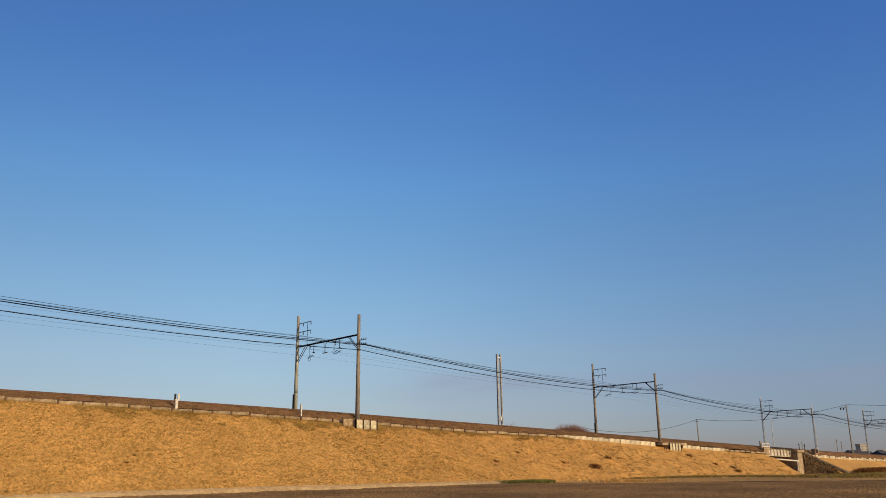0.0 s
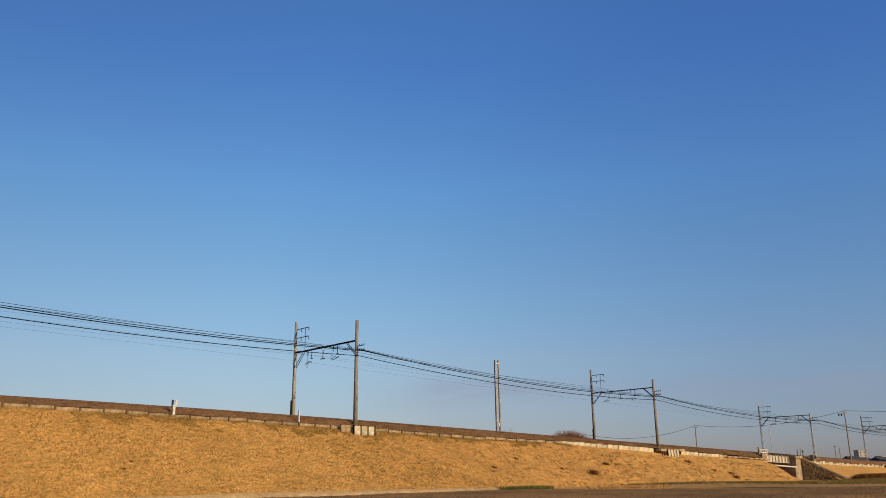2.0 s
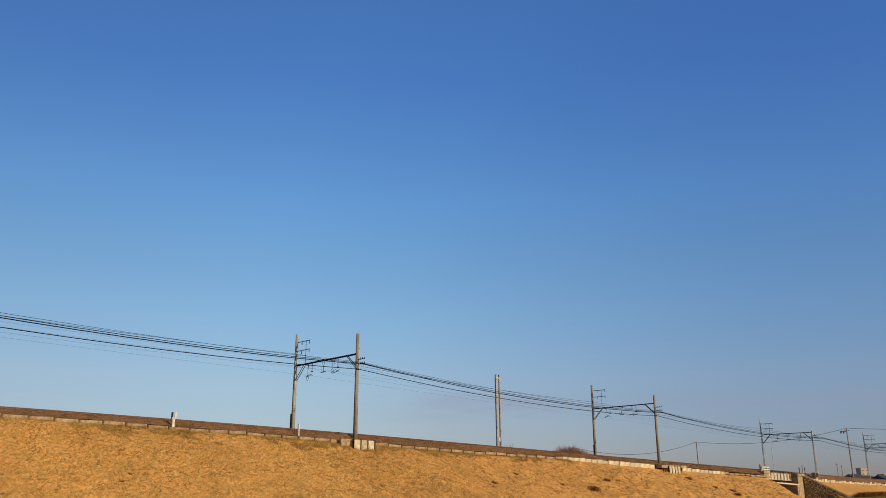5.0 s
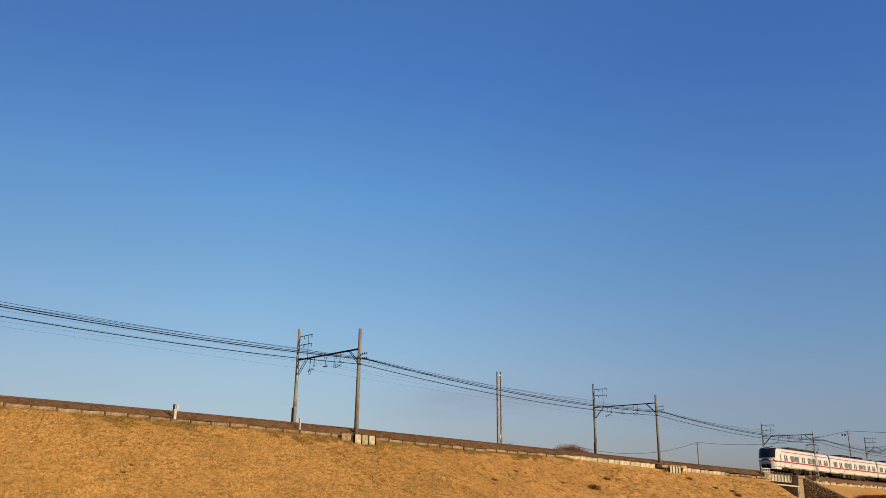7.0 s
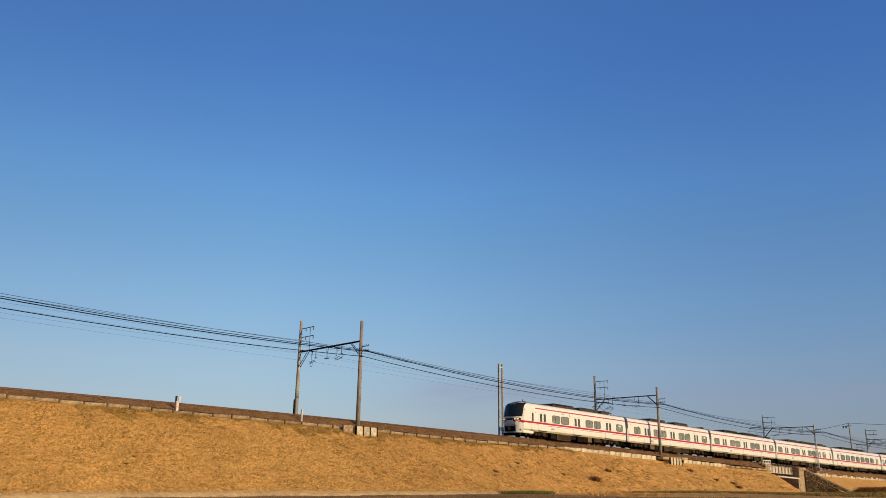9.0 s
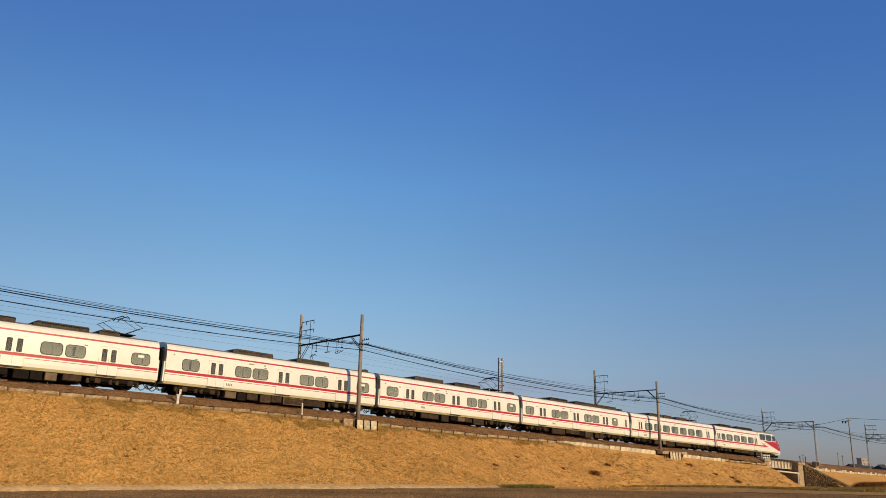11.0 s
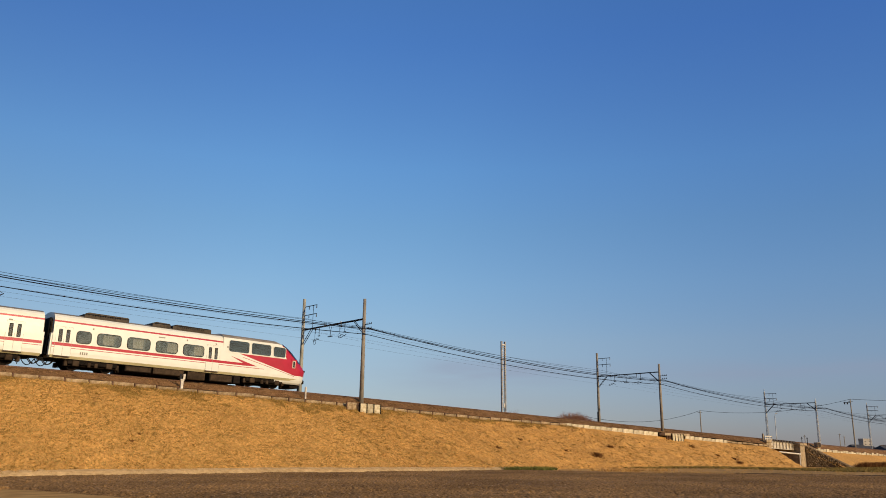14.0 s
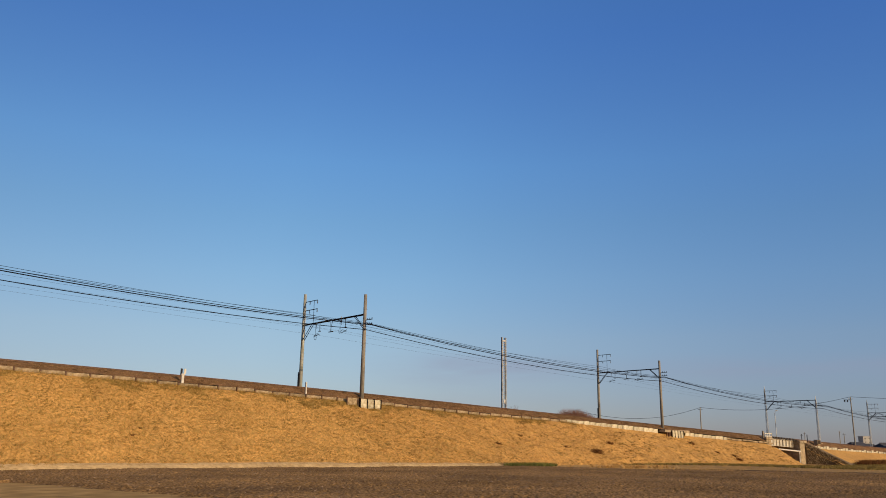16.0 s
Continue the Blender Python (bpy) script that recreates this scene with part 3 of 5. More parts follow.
# foot of the bank: a pale earthen strip, ending in weeds
def toe_strip():
    xs = np.arange(-30, 46.6, 0.3)
    off = np.array([-0.66, -0.48, -0.2, 0.1, 0.5])
    z = np.array([-0.1, 0.08, 0.23, 0.32, 0.2])
    v, f = [], []
    for i, s in enumerate(xs):
        for o, h in zip(off, z):
            w = 0.10 * (fbm(np.array(s * 0.9), np.array(o * 3.0), 51) - 0.45)
            lift = 1.0 if s < 30 else np.interp(s, [30, 46], [1.0, 0.75])
            v.append((s, float(toe_q(s) + o + w), float(h * lift + w)))
    n = len(off)
    for i in range(len(xs) - 1):
        for k in range(n - 1):
            f.append((i * n + k, (i + 1) * n + k, (i + 1) * n + k + 1, i * n + k + 1))
    me = bpy.data.meshes.new("toe_strip")
    me.from_pydata(v, [], f)
    me.materials.append(M_VERGE)
    return tagged(new("toe_strip", me), "pale dry earth edging at the foot of the bank", "edging", kind="structure")


toe_strip()


# ---- retaining boxes round the near poles ----
def retaining_box(s0, s1, q, top, depth, n, label):
    b = empty("retaining_box", label, "retaining wall", pose(*on(s0, q, 0)))
    ln = s1 - s0
    me = mesh_of("panel", boxed(0, ln / n - 0.06, -0.05, 0.05, -depth, 0, bevel=0.012), M_PALE)
    st = mesh_of("upright", boxed(-0.04, 0.04, -0.09, 0.06, -depth - 0.05, 0.06), M_UNDER)
    for k in range(n):
        piece("panel", me, b, pose(0.03 + ln * k / n, 0, top - 0.025 * ln * k / n, 0, 0, 0))
    for k in range(n + 1):
        piece("upright", st, b, pose(ln * k / n, 0, top - 0.025 * ln * k / n))
    for x in (0.0, ln):
        part("side_panel", boxed(x - 0.05, x + 0.05, 0.06, 1.0, top - depth, top - 0.03, bevel=0.01), M_PLANK, b)
    part("fill", boxed(0.06, ln - 0.06, 0.06, 0.95, top - depth - 0.1, top - 0.06), M_GRAVEL, b)
    return b


retaining_box(38.1, 40.15, -2.55, -0.78, 0.80, 3, "pale concrete panel box round a pole foot on the bank")
retaining_box(83.1, 85.6, -2.6, -0.88, 1.32, 4, "pale concrete panel box with dark uprights on the bank")
side = empty("edge_board", "short weathered concrete board beside the pole foot", "board", pose(*on(37.1, -2.2, -0.75)))
part("board", boxed(0, 1.0, -0.05, 0.05, -0.55, 0, bevel=0.01), M_PLANK, side)
part("upright", boxed(-0.04, 0.04, -0.10, -0.05, -0.6, 0.05), M_RUST, side)
walkway = empty("cable_trough", "brown wooden deck of a cable trough on the bank", "trough", pose(*on(81.8, -2.0, -0.82)))
part("deck", boxed(0, 5.4, -0.55, 0.25, -0.28, 0.0, bevel=0.02), M_ABUT, walkway)
for x in (0.5, 0.9):
    part("prop", boxed(x - 0.05, x + 0.05, -0.5, -0.4, -1.1, -0.28), M_RUST, walkway)


# ---- poles and gantries ----
def lattice_leg(bm, x, y, z0, z1, w):
    """A square lattice mast that narrows upwards."""
    def half(z):
        return w * (1.35 - 0.75 * (z - z0) / (z1 - z0))
    a, b = half(z0), half(z1)
    for dx in (-1, 1):
        for dy in (-1, 1):
            tube(bm, [(x + dx * a, y + dy * a, z0), (x + dx * b, y + dy * b, z1)], 0.026, n=4)
    k, z = 0, z0
    while z < z1 - 0.45:
        lo, hi = half(z), half(z + 0.45)
        d = 1 if k % 2 else -1
        for e in (-1, 1):
            tube(bm, [(x - d * lo, y + e * lo, z), (x + d * hi, y + e * hi, z + 0.45)], 0.016, n=4)
            tube(bm, [(x + e * lo, y - d * lo, z), (x + e * hi, y + d * hi, z + 0.45)], 0.016, n=4)
        z += 0.45
        k += 1


def insulator(name, parent, x, y, z, drop=0.32):
    bm = bmesh.new()
    tube(bm, [(x, y, z), (x, y, z - drop)], 0.02, n=6)
    for k in range(3):
        zz = z - 0.08 - 0.08 * k
        tube(bm, [(x, y, zz), (x, y, zz - 0.03)], 0.06, 0.04, n=8)
    return part(name, bm, M_INSUL, parent)


def mid_beam(a, b, t):
    return a + (b - a) * t


def gantry(s, style, near_h, far_h, beam_h, label):
    """Pole on each side, a beam over both tracks, its braces, arms and hangers. Heights above the rails."""
    g = empty("catenary_gantry", label, "catenary gantry", pose(*on(s, 0, 0)), "gantries along the line")
    yn, yf = (-0.4 if style == "lattice" else POLE_N), POLE_F
    if style == "concrete":
        for nm, y, h, foot in (("near_pole", yn, near_h, -1.1), ("far_pole", yf, far_h, -0.9)):
            bm = tubed([(0, y, foot), (0, y, (foot + h) / 2), (0, y, h)], 0.185, 0.125, n=14)
            p = part(nm, bm, M_POLEPALE if nm == "far_pole" and s < 60 else M_POLE, g, "tapered round concrete pole", smooth=True)
            bolt = mesh_of("step_bolt", tubed([(0.07, y, 0), (0.24, y, 0)], 0.012, n=4), M_STEEL)
            for k in range(14):
                piece("step_bolt", bolt, p, pose(0, 0, 1.0 + (h - 2.2) * k / 13) if k % 2 else pose(0, 2 * y, 1.0 + (h - 2.2) * k / 13, 0, 0, 180))
        if far_h > 8.6:
            part("cable_guard", boxed(-0.26, -0.14, yf - 0.1, yf + 0.1, 0.6, 1.9, bevel=0.02), M_STEEL, g, "dark cable guard on the pole")
    else:
        for nm, y, h in (("near_pole", yn, near_h), ("far_pole", yf, far_h)):
            bm = bmesh.new()
            lattice_leg(bm, 0, y, -0.6, h - 0.4, 0.11)
            tube(bm, [(0, y, h - 1.6), (0, y, h)], 0.05, n=6)
            p = part(nm, bm, M_GALV, g, "lattice steel mast")
            part("foot", boxed(-0.35, 0.35, y - 0.35, y + 0.35, -0.95, -0.35, bevel=0.04), M_ABUT, p)
    # beam
    bm = bmesh.new()
    if style == "truss":
        for z in (beam_h, beam_h - 0.75):
            for dx in (-0.14, 0.14):
                tube(bm, [(dx, yn, z), (dx, yf, z)], 0.045, n=4)
        n = 9
        for k in range(n):
            a, c = yn + (yf - yn) * k / n, yn + (yf - yn) * (k + 1) / n
            tube(bm, [(0, a, beam_h if k % 2 else beam_h - 0.75), (0, c, beam_h - 0.75 if k % 2 else beam_h)], 0.035, n=4)
    else:
        for dx in (-0.1, 0.1):
            tube(bm, [(dx, yn, beam_h + 0.05), (dx, yf, beam_h)], 0.05, n=4)
        for k in range(12):
            a = yn + (yf - yn) * (k + 0.5) / 12
            tube(bm, [(-0.1, a, beam_h), (0.1, a + 0.3, beam_h)], 0.02, n=4)
    part("beam", bm, M_STEEL, g, "dark steel beam over both tracks")
    for y, d, low in ((yf, -1.45, 1.45), (yn, 1.3, 1.15)):
        for dx in (-0.09, 0.09):
            part("brace", tubed([(dx, y, beam_h - low), (dx, y + d, beam_h)], 0.035, n=4), M_STEEL, g)
    # cross arms on the far pole, with a stay between them
    top = far_h
    for z in (top - 0.72, top - 1.5):
        arm = part("cross_arm", tubed([(0.05, yf + 0.15, z), (0.05, yf - 1.95, z)], 0.035, n=4), M_STEEL, g)
        for y in (yf - 0.75, yf - 1.9):
            insulator("insulator", arm, 0.05, y, z)
    part("stay", tubed([(0.08, yf - 1.35, beam_h), (0.08, yf - 1.35, top - 0.7)], 0.025, n=4), M_STEEL, g)
    # short arms for the feeders on the near pole
    for z in (beam_h - 0.42, beam_h - 0.8):
        arm = part("feeder_arm", tubed([(0.04, yn + 0.2, z), (0.04, yn - 0.95, z)], 0.03, n=4), M_STEEL, g)
        for y in (yn - 0.35, yn - 0.62, yn - 0.9):
            bm = tubed([(0.04, y, z), (0.04, y, z + 0.14)], 0.035, 0.025, n=6)
            part("pin_insulator", bm, M_STEEL, arm)
    # hangers and registration arms over the tracks
    for mid in (NEAR, FAR):
        h = part("hanger", tubed([(0, mid, beam_h), (0, mid, beam_h - 0.75)], 0.03, n=4), M_STEEL, g)
        insulator("insulator", h, 0, mid + 0.55, beam_h, 0.5)
        part("registration_arm", tubed([(0, mid + 0.9, beam_h - 1.1), (0, mid + 0.35, beam_h - 0.92), (0, mid - 0.1, beam_h - 1.12)], 0.02, n=4), M_STEEL, h)
        part("clamp", boxed(-0.05, 0.05, mid - 0.12, mid + 0.12, beam_h - 0.78, beam_h - 0.72), M_STEEL, h)
    # insulators standing on the beam, a feeder loop and slanting pull-off rods under it
    for y in (mid_beam(yn, yf, 0.36), mid_beam(yn, yf, 0.62)) if s < 60 else ():
        part("pin_insulator", tubed([(0, y, beam_h + 0.06), (0, y, beam_h + 0.2)], 0.055, 0.04, n=8), M_CERAMIC, g)
    for y, drop in ((yf - 1.9, 1.25), (NEAR + 0.75, 1.0)) if s < 60 else ():
        loop = [(0, y + 0.17 * math.sin(a), beam_h - drop + 0.2 * math.cos(a)) for a in [2 * math.pi * k / 12 for k in range(13)]]
        part("feeder_loop", tubed(loop, 0.018, n=4, caps=False), M_STEEL, g)
        part("dropper", tubed([(0, y, beam_h), (0, y, beam_h - drop + 0.2)], 0.014, n=4), M_STEEL, g)
    for y in (FAR + 0.1, NEAR - 0.2):
        part("pull_off_rod", tubed([(-0.02, y + 0.75, beam_h - 1.2), (0.02, y, beam_h - 0.98)], 0.026, n=5), M_STEEL, g)
    mid = (NEAR + FAR) / 2 + 0.2
    h = part("hanger", tubed([(0, mid - 0.22, beam_h), (0, mid, beam_h - 0.55), (0, mid + 0.22, beam_h)], 0.025, n=4), M_STEEL, g)
    part("clamp", boxed(-0.05, 0.05, mid - 0.3, mid + 0.3, beam_h - 0.98, beam_h - 0.92), M_STEEL, h)
    part("link", tubed([(0, mid, beam_h - 0.5), (0, mid, beam_h - 0.95)], 0.03, n=4), M_STEEL, h)
    return g


LAB_C = "catenary gantry of concrete poles with a dark steel beam"
LAB_L = "catenary gantry of two lattice steel masts beside the bridge"
BEAM = {}
for s, style, nh, fh, bh in ((-49.0, "concrete", 7.75, 8.85, 6.05), (-5.0, "concrete", 7.75, 8.85, 6.05), (39.3, "concrete", 7.75, 8.85, 6.05), (83.5, "concrete", 7.25, 9.2, 6.25),
                             (128.2, "lattice", 6.75, 8.55, 6.1), (168.7, "truss", 7.5, 9.3, 6.9), (213.0, "truss", 7.5, 9.3, 6.9)):
    BEAM[s] = bh
    gantry(s, style, nh, fh, bh, LAB_C if style == "concrete" else LAB_L if style == "lattice" else "far catenary gantry with lattice masts and a truss beam")


# ---- cables ----
def cable(name, q, h, sag, rad, mat, label, s_list=GANTRY, n=14, lift=0.0):
    """One cable from gantry to gantry; lift raises it at the first gantries."""
    pts = []
    for a, b in zip(s_list, s_list[1:]):
        pa, pb = Vector(on(a, q, h + (lift if a < 0 else 0))), Vector(on(b, q, h + (lift if b < 0 else 0)))
        for k in range(n):
            t = k / n
            p = pa.lerp(pb, t)
            p.z -= 4 * sag * t * (1 - t)
            pts.append(p)
    pts.append(pb)
    bm = tubed(pts, rad, n=5)
    return tagged(new(name, mesh_of(name, bm, mat)), label, "cable", "cables along the line")


cable("feeder_cable", -1.85, 5.27, 0.64, 0.024, M_CABLE, "thick black feeder cable hung along the gantries", lift=0.46)
cable("feeder_cable", -2.08, 5.16, 0.72, 0.034, M_CABLE, "thick black feeder cable hung along the gantries", lift=0.50)
cable("feeder_cable", -1.55, 5.40, 0.50, 0.013, M_CABLE, "thin black feeder cable hung along the gantries", lift=0.40)
cable("signal_cable", -1.42, 4.84, 0.69, 0.029, M_CABLE, "black signal cable hung below the feeders", lift=0.28)
cable("overhead_wire", 7.0, 7.0, 0.35, 0.013, M_CABLE, "thin dark wire along the far poles")
for mid in (NEAR, FAR):
    cable("messenger_wire", mid, 5.55, 0.35, 0.0055, M_COPPER, "thin messenger wire above a track")
    cable("contact_wire", mid, 4.93, 0.06, 0.0055, M_COPPER, "thin contact wire above a track")


# ---- things along the kerb ----
def marker_post(s, q, tall, forked):
    m = empty("marker_post", "short white concrete marker post with a forked head" if forked else "short white concrete marker post", "marker post", pose(*on(s, q, -0.66)), "marker posts")
    w = 0.09 if forked else 0.055
    part("shaft", boxed(-w, w, -0.07, 0.07, -0.3, tall * (0.62 if forked else 1.0), bevel=0.02), M_MARK, m)
    if forked:
        part("head", boxed(-0.17, -0.05, -0.03, 0.03, tall * 0.5, tall * 1.0), M_STEEL, m, "dark plate")
        part("head", boxed(0.06, 0.2, -0.03, 0.03, tall * 0.62, tall * 1.0), M_MARK, m, "white plate")
        part("collar", boxed(-0.13, 0.13, -0.08, 0.08, tall * 0.48, tall * 0.62, bevel=0.02), M_MARK, m)


marker_post(23.95, -1.68, 0.86, True)
marker_post(33.7, -1.66, 0.80, False)


def mast_pair(s, q):
    m = empty("signal_mast", "tall slim twin-leg mast with rungs behind the tracks", "mast", pose(*on(s, q, 0)))
    for dx in (-0.29, 0.29):
        part("leg", boxed(dx - 0.09, dx + 0.09, -0.09, 0.09, -1.2, 8.75, bevel=0.01), M_MAST, m)
    rung = mesh_of("rung", boxed(-0.2, 0.2, -0.03, 0.03, -0.035, 0.035), M_MAST)
    for k in range(34):
        piece("rung", rung, m, pose(0, 0, 0.05 + 0.25 * k))
    part("cap", boxed(-0.28, 0.28, -0.08, 0.08, 8.3, 8.42), M_MARK, m)
    part("sign", boxed(-0.12, 0.12, -0.14, -0.1, 1.3, 1.75, bevel=0.01), M_MARK, m, "small white plate")


mast_pair(67.4, 9.0)


def relay_case(s, q):
    m = empty("relay_cabinet", "small brown trackside cabinet with white railings", "cabinet", pose(*on(s, q, -0.55)))
    part("body", boxed(-0.08, 0.08, -0.1, 0.1, 0, 1.0, bevel=0.03), M_ABUT, m)
    for x in (0.5, 1.2, 1.9, 2.6):
        part("post", boxed(x - 0.05, x + 0.05, -0.05, 0.05, -0.2, 0.75), M_MARK, m)
    for z in (0.3, 0.65):
        part("railing", boxed(0.5, 2.6, -0.03, 0.03, z - 0.06, z + 0.06), M_MARK, m)


relay_case(108.2, -1.35)
cab = empty("trackside_cabinet", "brown weathered trackside cabinet by the mast", "cabinet", pose(*on(124.3, -1.7, -0.75)))
part("body", boxed(-0.5, 0.5, -0.3, 0.3, 0, 0.72, bevel=0.03), M_ABUT, cab)
part("door", boxed(-0.42, 0.42, -0.325, -0.303, 0.08, 0.64), M_CASE, cab)
for s in (120.2, 122.0):
    p = empty("fence_post", "short dark post on the abutment", "post", pose(*on(s, -1.3, -0.4)), "posts on the abutment")
    part("shaft", tubed([(0, 0, -0.1), (0, 0, 1.0)], 0.05, n=6), M_STEEL, p)
    part("crossbar", tubed([(-0.35, 0, 0.8), (0.35, 0, 0.8)], 0.03, n=4), M_STEEL, p)


lamp = empty("lineside_lamp", "slim grey lamp post with a curved neck beside the mast", "lamp post", pose(*on(128.6, 6.4, -0.6)))
part("shaft", tubed([(0, 0, -0.3), (0, 0, 4.9), (0.1, -0.05, 5.2), (0.35, -0.1, 5.36)], 0.06, 0.04, n=6), M_GALV, lamp)
part("lamp_head", boxed(0.32, 0.75, -0.2, 0.0, 5.3, 5.42, bevel=0.03), M_GALV, lamp)


# ---- utility line and houses behind ----
def utility_pole(x, y, top, label):
    u = empty("utility_pole", label, "utility pole", pose(x, y, float(ground_z(np.array(x), np.array(y)))), "utility poles behind the line")
    part("shaft", tubed([(0, 0, -0.3), (0, 0, top)], 0.19, 0.11, n=10), M_POLE, u)
    part("cross_arm", tubed([(-0.6, 0.3, top - 0.5), (0.6, -0.3, top - 0.5)], 0.04, n=4), M_STEEL, u)
    for k in (-0.5, 0.0, 0.5):
        part("insulator", tubed([(k, -k * 0.5, top - 0.5), (k, -k * 0.5, top - 0.3)], 0.05, n=6), M_CERAMIC, u)
    return Vector((x, y, top - 0.45))


UP = [utility_pole(187.6, 50.9, 12.1, "slim concrete utility pole beyond the railway"),
      utility_pole(193.9, 16.9, 14.0, "concrete utility pole close behind the railway"),
      utility_pole(225.0, -40.0, 13.6, "concrete utility pole beyond the field"),
      utility_pole(143.7, 56.3, 9.7, "slim concrete utility pole beyond the railway")]
kit = empty("pole_transformer", "dark transformer and switch hung near the top of a utility pole", "transformer", pose(193.9, 16.9, float(ground_z(np.array(193.9), np.array(16.9)))), "")
part("arm", tubed([(0.1, 0.1, 13.3), (-0.9, 1.2, 13.3)], 0.06, n=4), M_STEEL, kit)
for k in (0.45, 0.85):
    part("tank", tubed([(-0.9 * k, 1.2 * k, 12.85), (-0.9 * k, 1.2 * k, 13.35)], 0.14, n=10), M_STEEL, kit)
for a, b, sag in ((UP[0], UP[1], 1.6), (UP[1], UP[2], 0.9), (UP[3], UP[0], 2.2)):
    pts = []
    for k in range(17):
        t = k / 16
        p = a.lerp(b, t)
        p.z -= 4 * sag * t * (1 - t)
        pts.append(p)
    tagged(new("power_line", mesh_of("power_line", tubed(pts, 0.035, n=4), M_CABLE)), "dark power line strung between utility poles", "cable", "power lines behind")


def house(x, y, w, d, h, roof_h, turn, label, wall=M_PLASTER, flat=False):
    hs = empty("house", label, "house", pose(x, y, -0.6, 0, 0, turn), "houses in the distance")
    part("wall", boxed(-w / 2, w / 2, -d / 2, d / 2, -0.5, h), wall, hs)
    bm = bmesh.new()
    if flat:
        box(bm, -w / 2 - 0.2, w / 2 + 0.2, -d / 2 - 0.2, d / 2 + 0.2, h, h + 0.5)
    else:
        e = 0.6
        v = [bm.verts.new(p) for p in ((-w / 2 - e, -d / 2 - e, h - 0.1), (w / 2 + e, -d / 2 - e, h - 0.1), (w / 2 + e, d / 2 + e, h - 0.1), (-w / 2 - e, d / 2 + e, h - 0.1), (-w / 2 + 0.3, 0, h + roof_h), (w / 2 - 0.3, 0, h + roof_h))]
        for f in ((0, 1, 5, 4), (2, 3, 4, 5), (3, 0, 4), (1, 2, 5), (3, 2, 1, 0)):
            bm.faces.new([v[i] for i in f])
    part("roof", bm, M_TILE if not flat else M_PLASTER, hs)
    n = max(2, int(w / 3))
    for fl in range(max(1, int(h / 2.8))):
        for k in range(n):
            xx = -w / 2 + w * (k + 0.5) / n
            win = part("window", boxed(xx - 0.75, xx + 0.75, -d / 2 - 0.06, -d / 2 + 0.02, 0.9 + 2.8 * fl, 2.1 + 2.8 * fl), M_MARK, hs)
            part("pane", boxed(xx - 0.65, xx + 0.65, -d / 2 - 0.09, -d / 2 - 0.063, 1.0 + 2.8 * fl, 2.0 + 2.8 * fl), M_PANE, win)
    return hs


house(284.5, 46.5, 9, 7, 2.7, 1.9, -22, "distant house with a dark tiled roof")
house(291, 41, 11, 8, 2.5, 2.2, -12, "distant house with a dark tiled roof and pale walls")
house(300, 34, 13, 9, 2.8, 2.4, -25, "distant house with a dark tiled roof")
house(284.5, 40.0, 6, 6, 2.0, 1.8, 62, "distant house with a pale gable and dark tiled roof")
house(756, 208, 8, 6, 14.4, 0, -32, "distant grey apartment block with a flat roof", flat=True)
house(310, 18, 13, 9, 2.9, 2.4, -20, "distant house with a dark tiled roof")
house(330, 0, 15, 10, 3.0, 2.4, -30, "distant house with a dark tiled roof")
house(768, 192, 14, 8, 9.2, 0, -32, "distant low pale building with a flat roof", flat=True)
house(311, 58, 6, 6, 3.6, 1.7, -28, "distant small house with a dark tiled roof")
for x, y, top in ((330.0, 84.0, 9.0), (350.0, 78.0, 10.0), (322.0, 66.0, 8.5)):
    utility_pole(x, y, top, "far slim utility pole among the distant houses")


# ---- plants ----
def twiggy(name, x, y, z, wide, tall, n, mat, label, category, seed, thick=0.012):
    """A leafless shrub: stems that fork into fine twigs."""
    rr = random.Random(seed)
    b = empty(name, label, category, pose(x, y, z))
    stems, twigs = bmesh.new(), bmesh.new()
    for k in range(n):
        a = rr.uniform(0, 6.283)
        d = rr.uniform(0, wide)
        p0 = Vector((math.cos(a) * d * 0.5, math.sin(a) * d * 0.35, -0.1))
        p1 = p0 + Vector((math.cos(a) * 0.3 * wide * rr.random(), math.sin(a) * 0.2, tall * rr.uniform(0.3, 0.6) * (1.15 - 0.6 * d / wide)))
        tube(stems, [p0, p1], thick * 1.6, thick, n=3, caps=False)
        for j in range(7):
            p2 = p1 + Vector((rr.uniform(-0.4, 0.4) * tall, rr.uniform(-0.3, 0.3) * tall, rr.uniform(0.0, 0.5) * tall * (1.1 - 0.7 * d / wide)))
            tube(twigs, [p0.lerp(p1, rr.uniform(0.4, 1)), p2], thick, thick * 0.5, n=3, caps=False)
    part("stem", stems, mat, b)
    tagged(part("twig", twigs, mat, b), kind="stuff")
    return b


twiggy("bush", 86.8, 14.0, 4.5, 6.4, 1.9, 600, M_TWIG, "bare brown bush behind the embankment", "bush", 3, 0.012)
twiggy("bush", 76.5, 16.0, 4.4, 1.2, 2.0, 40, M_TWIG, "small bare bush behind the embankment", "bush", 4, 0.012)
twiggy("bush", 100.5, 12.5, 2.6, 1.2, 1.6, 40, M_TWIG, "small bare bush behind the embankment", "bush", 6, 0.012)

r = np.random.RandomState(3)


def scatter(n, x0, x1, y0, y1, height, keep=None):
    x, y = r.uniform(x0, x1, n), r.uniform(y0, y1, n)
    k = np.ones(n, bool) if keep is None else keep(x, y)
    x, y = x[k], y[k]
    return np.c_[x, y, height(x, y)]


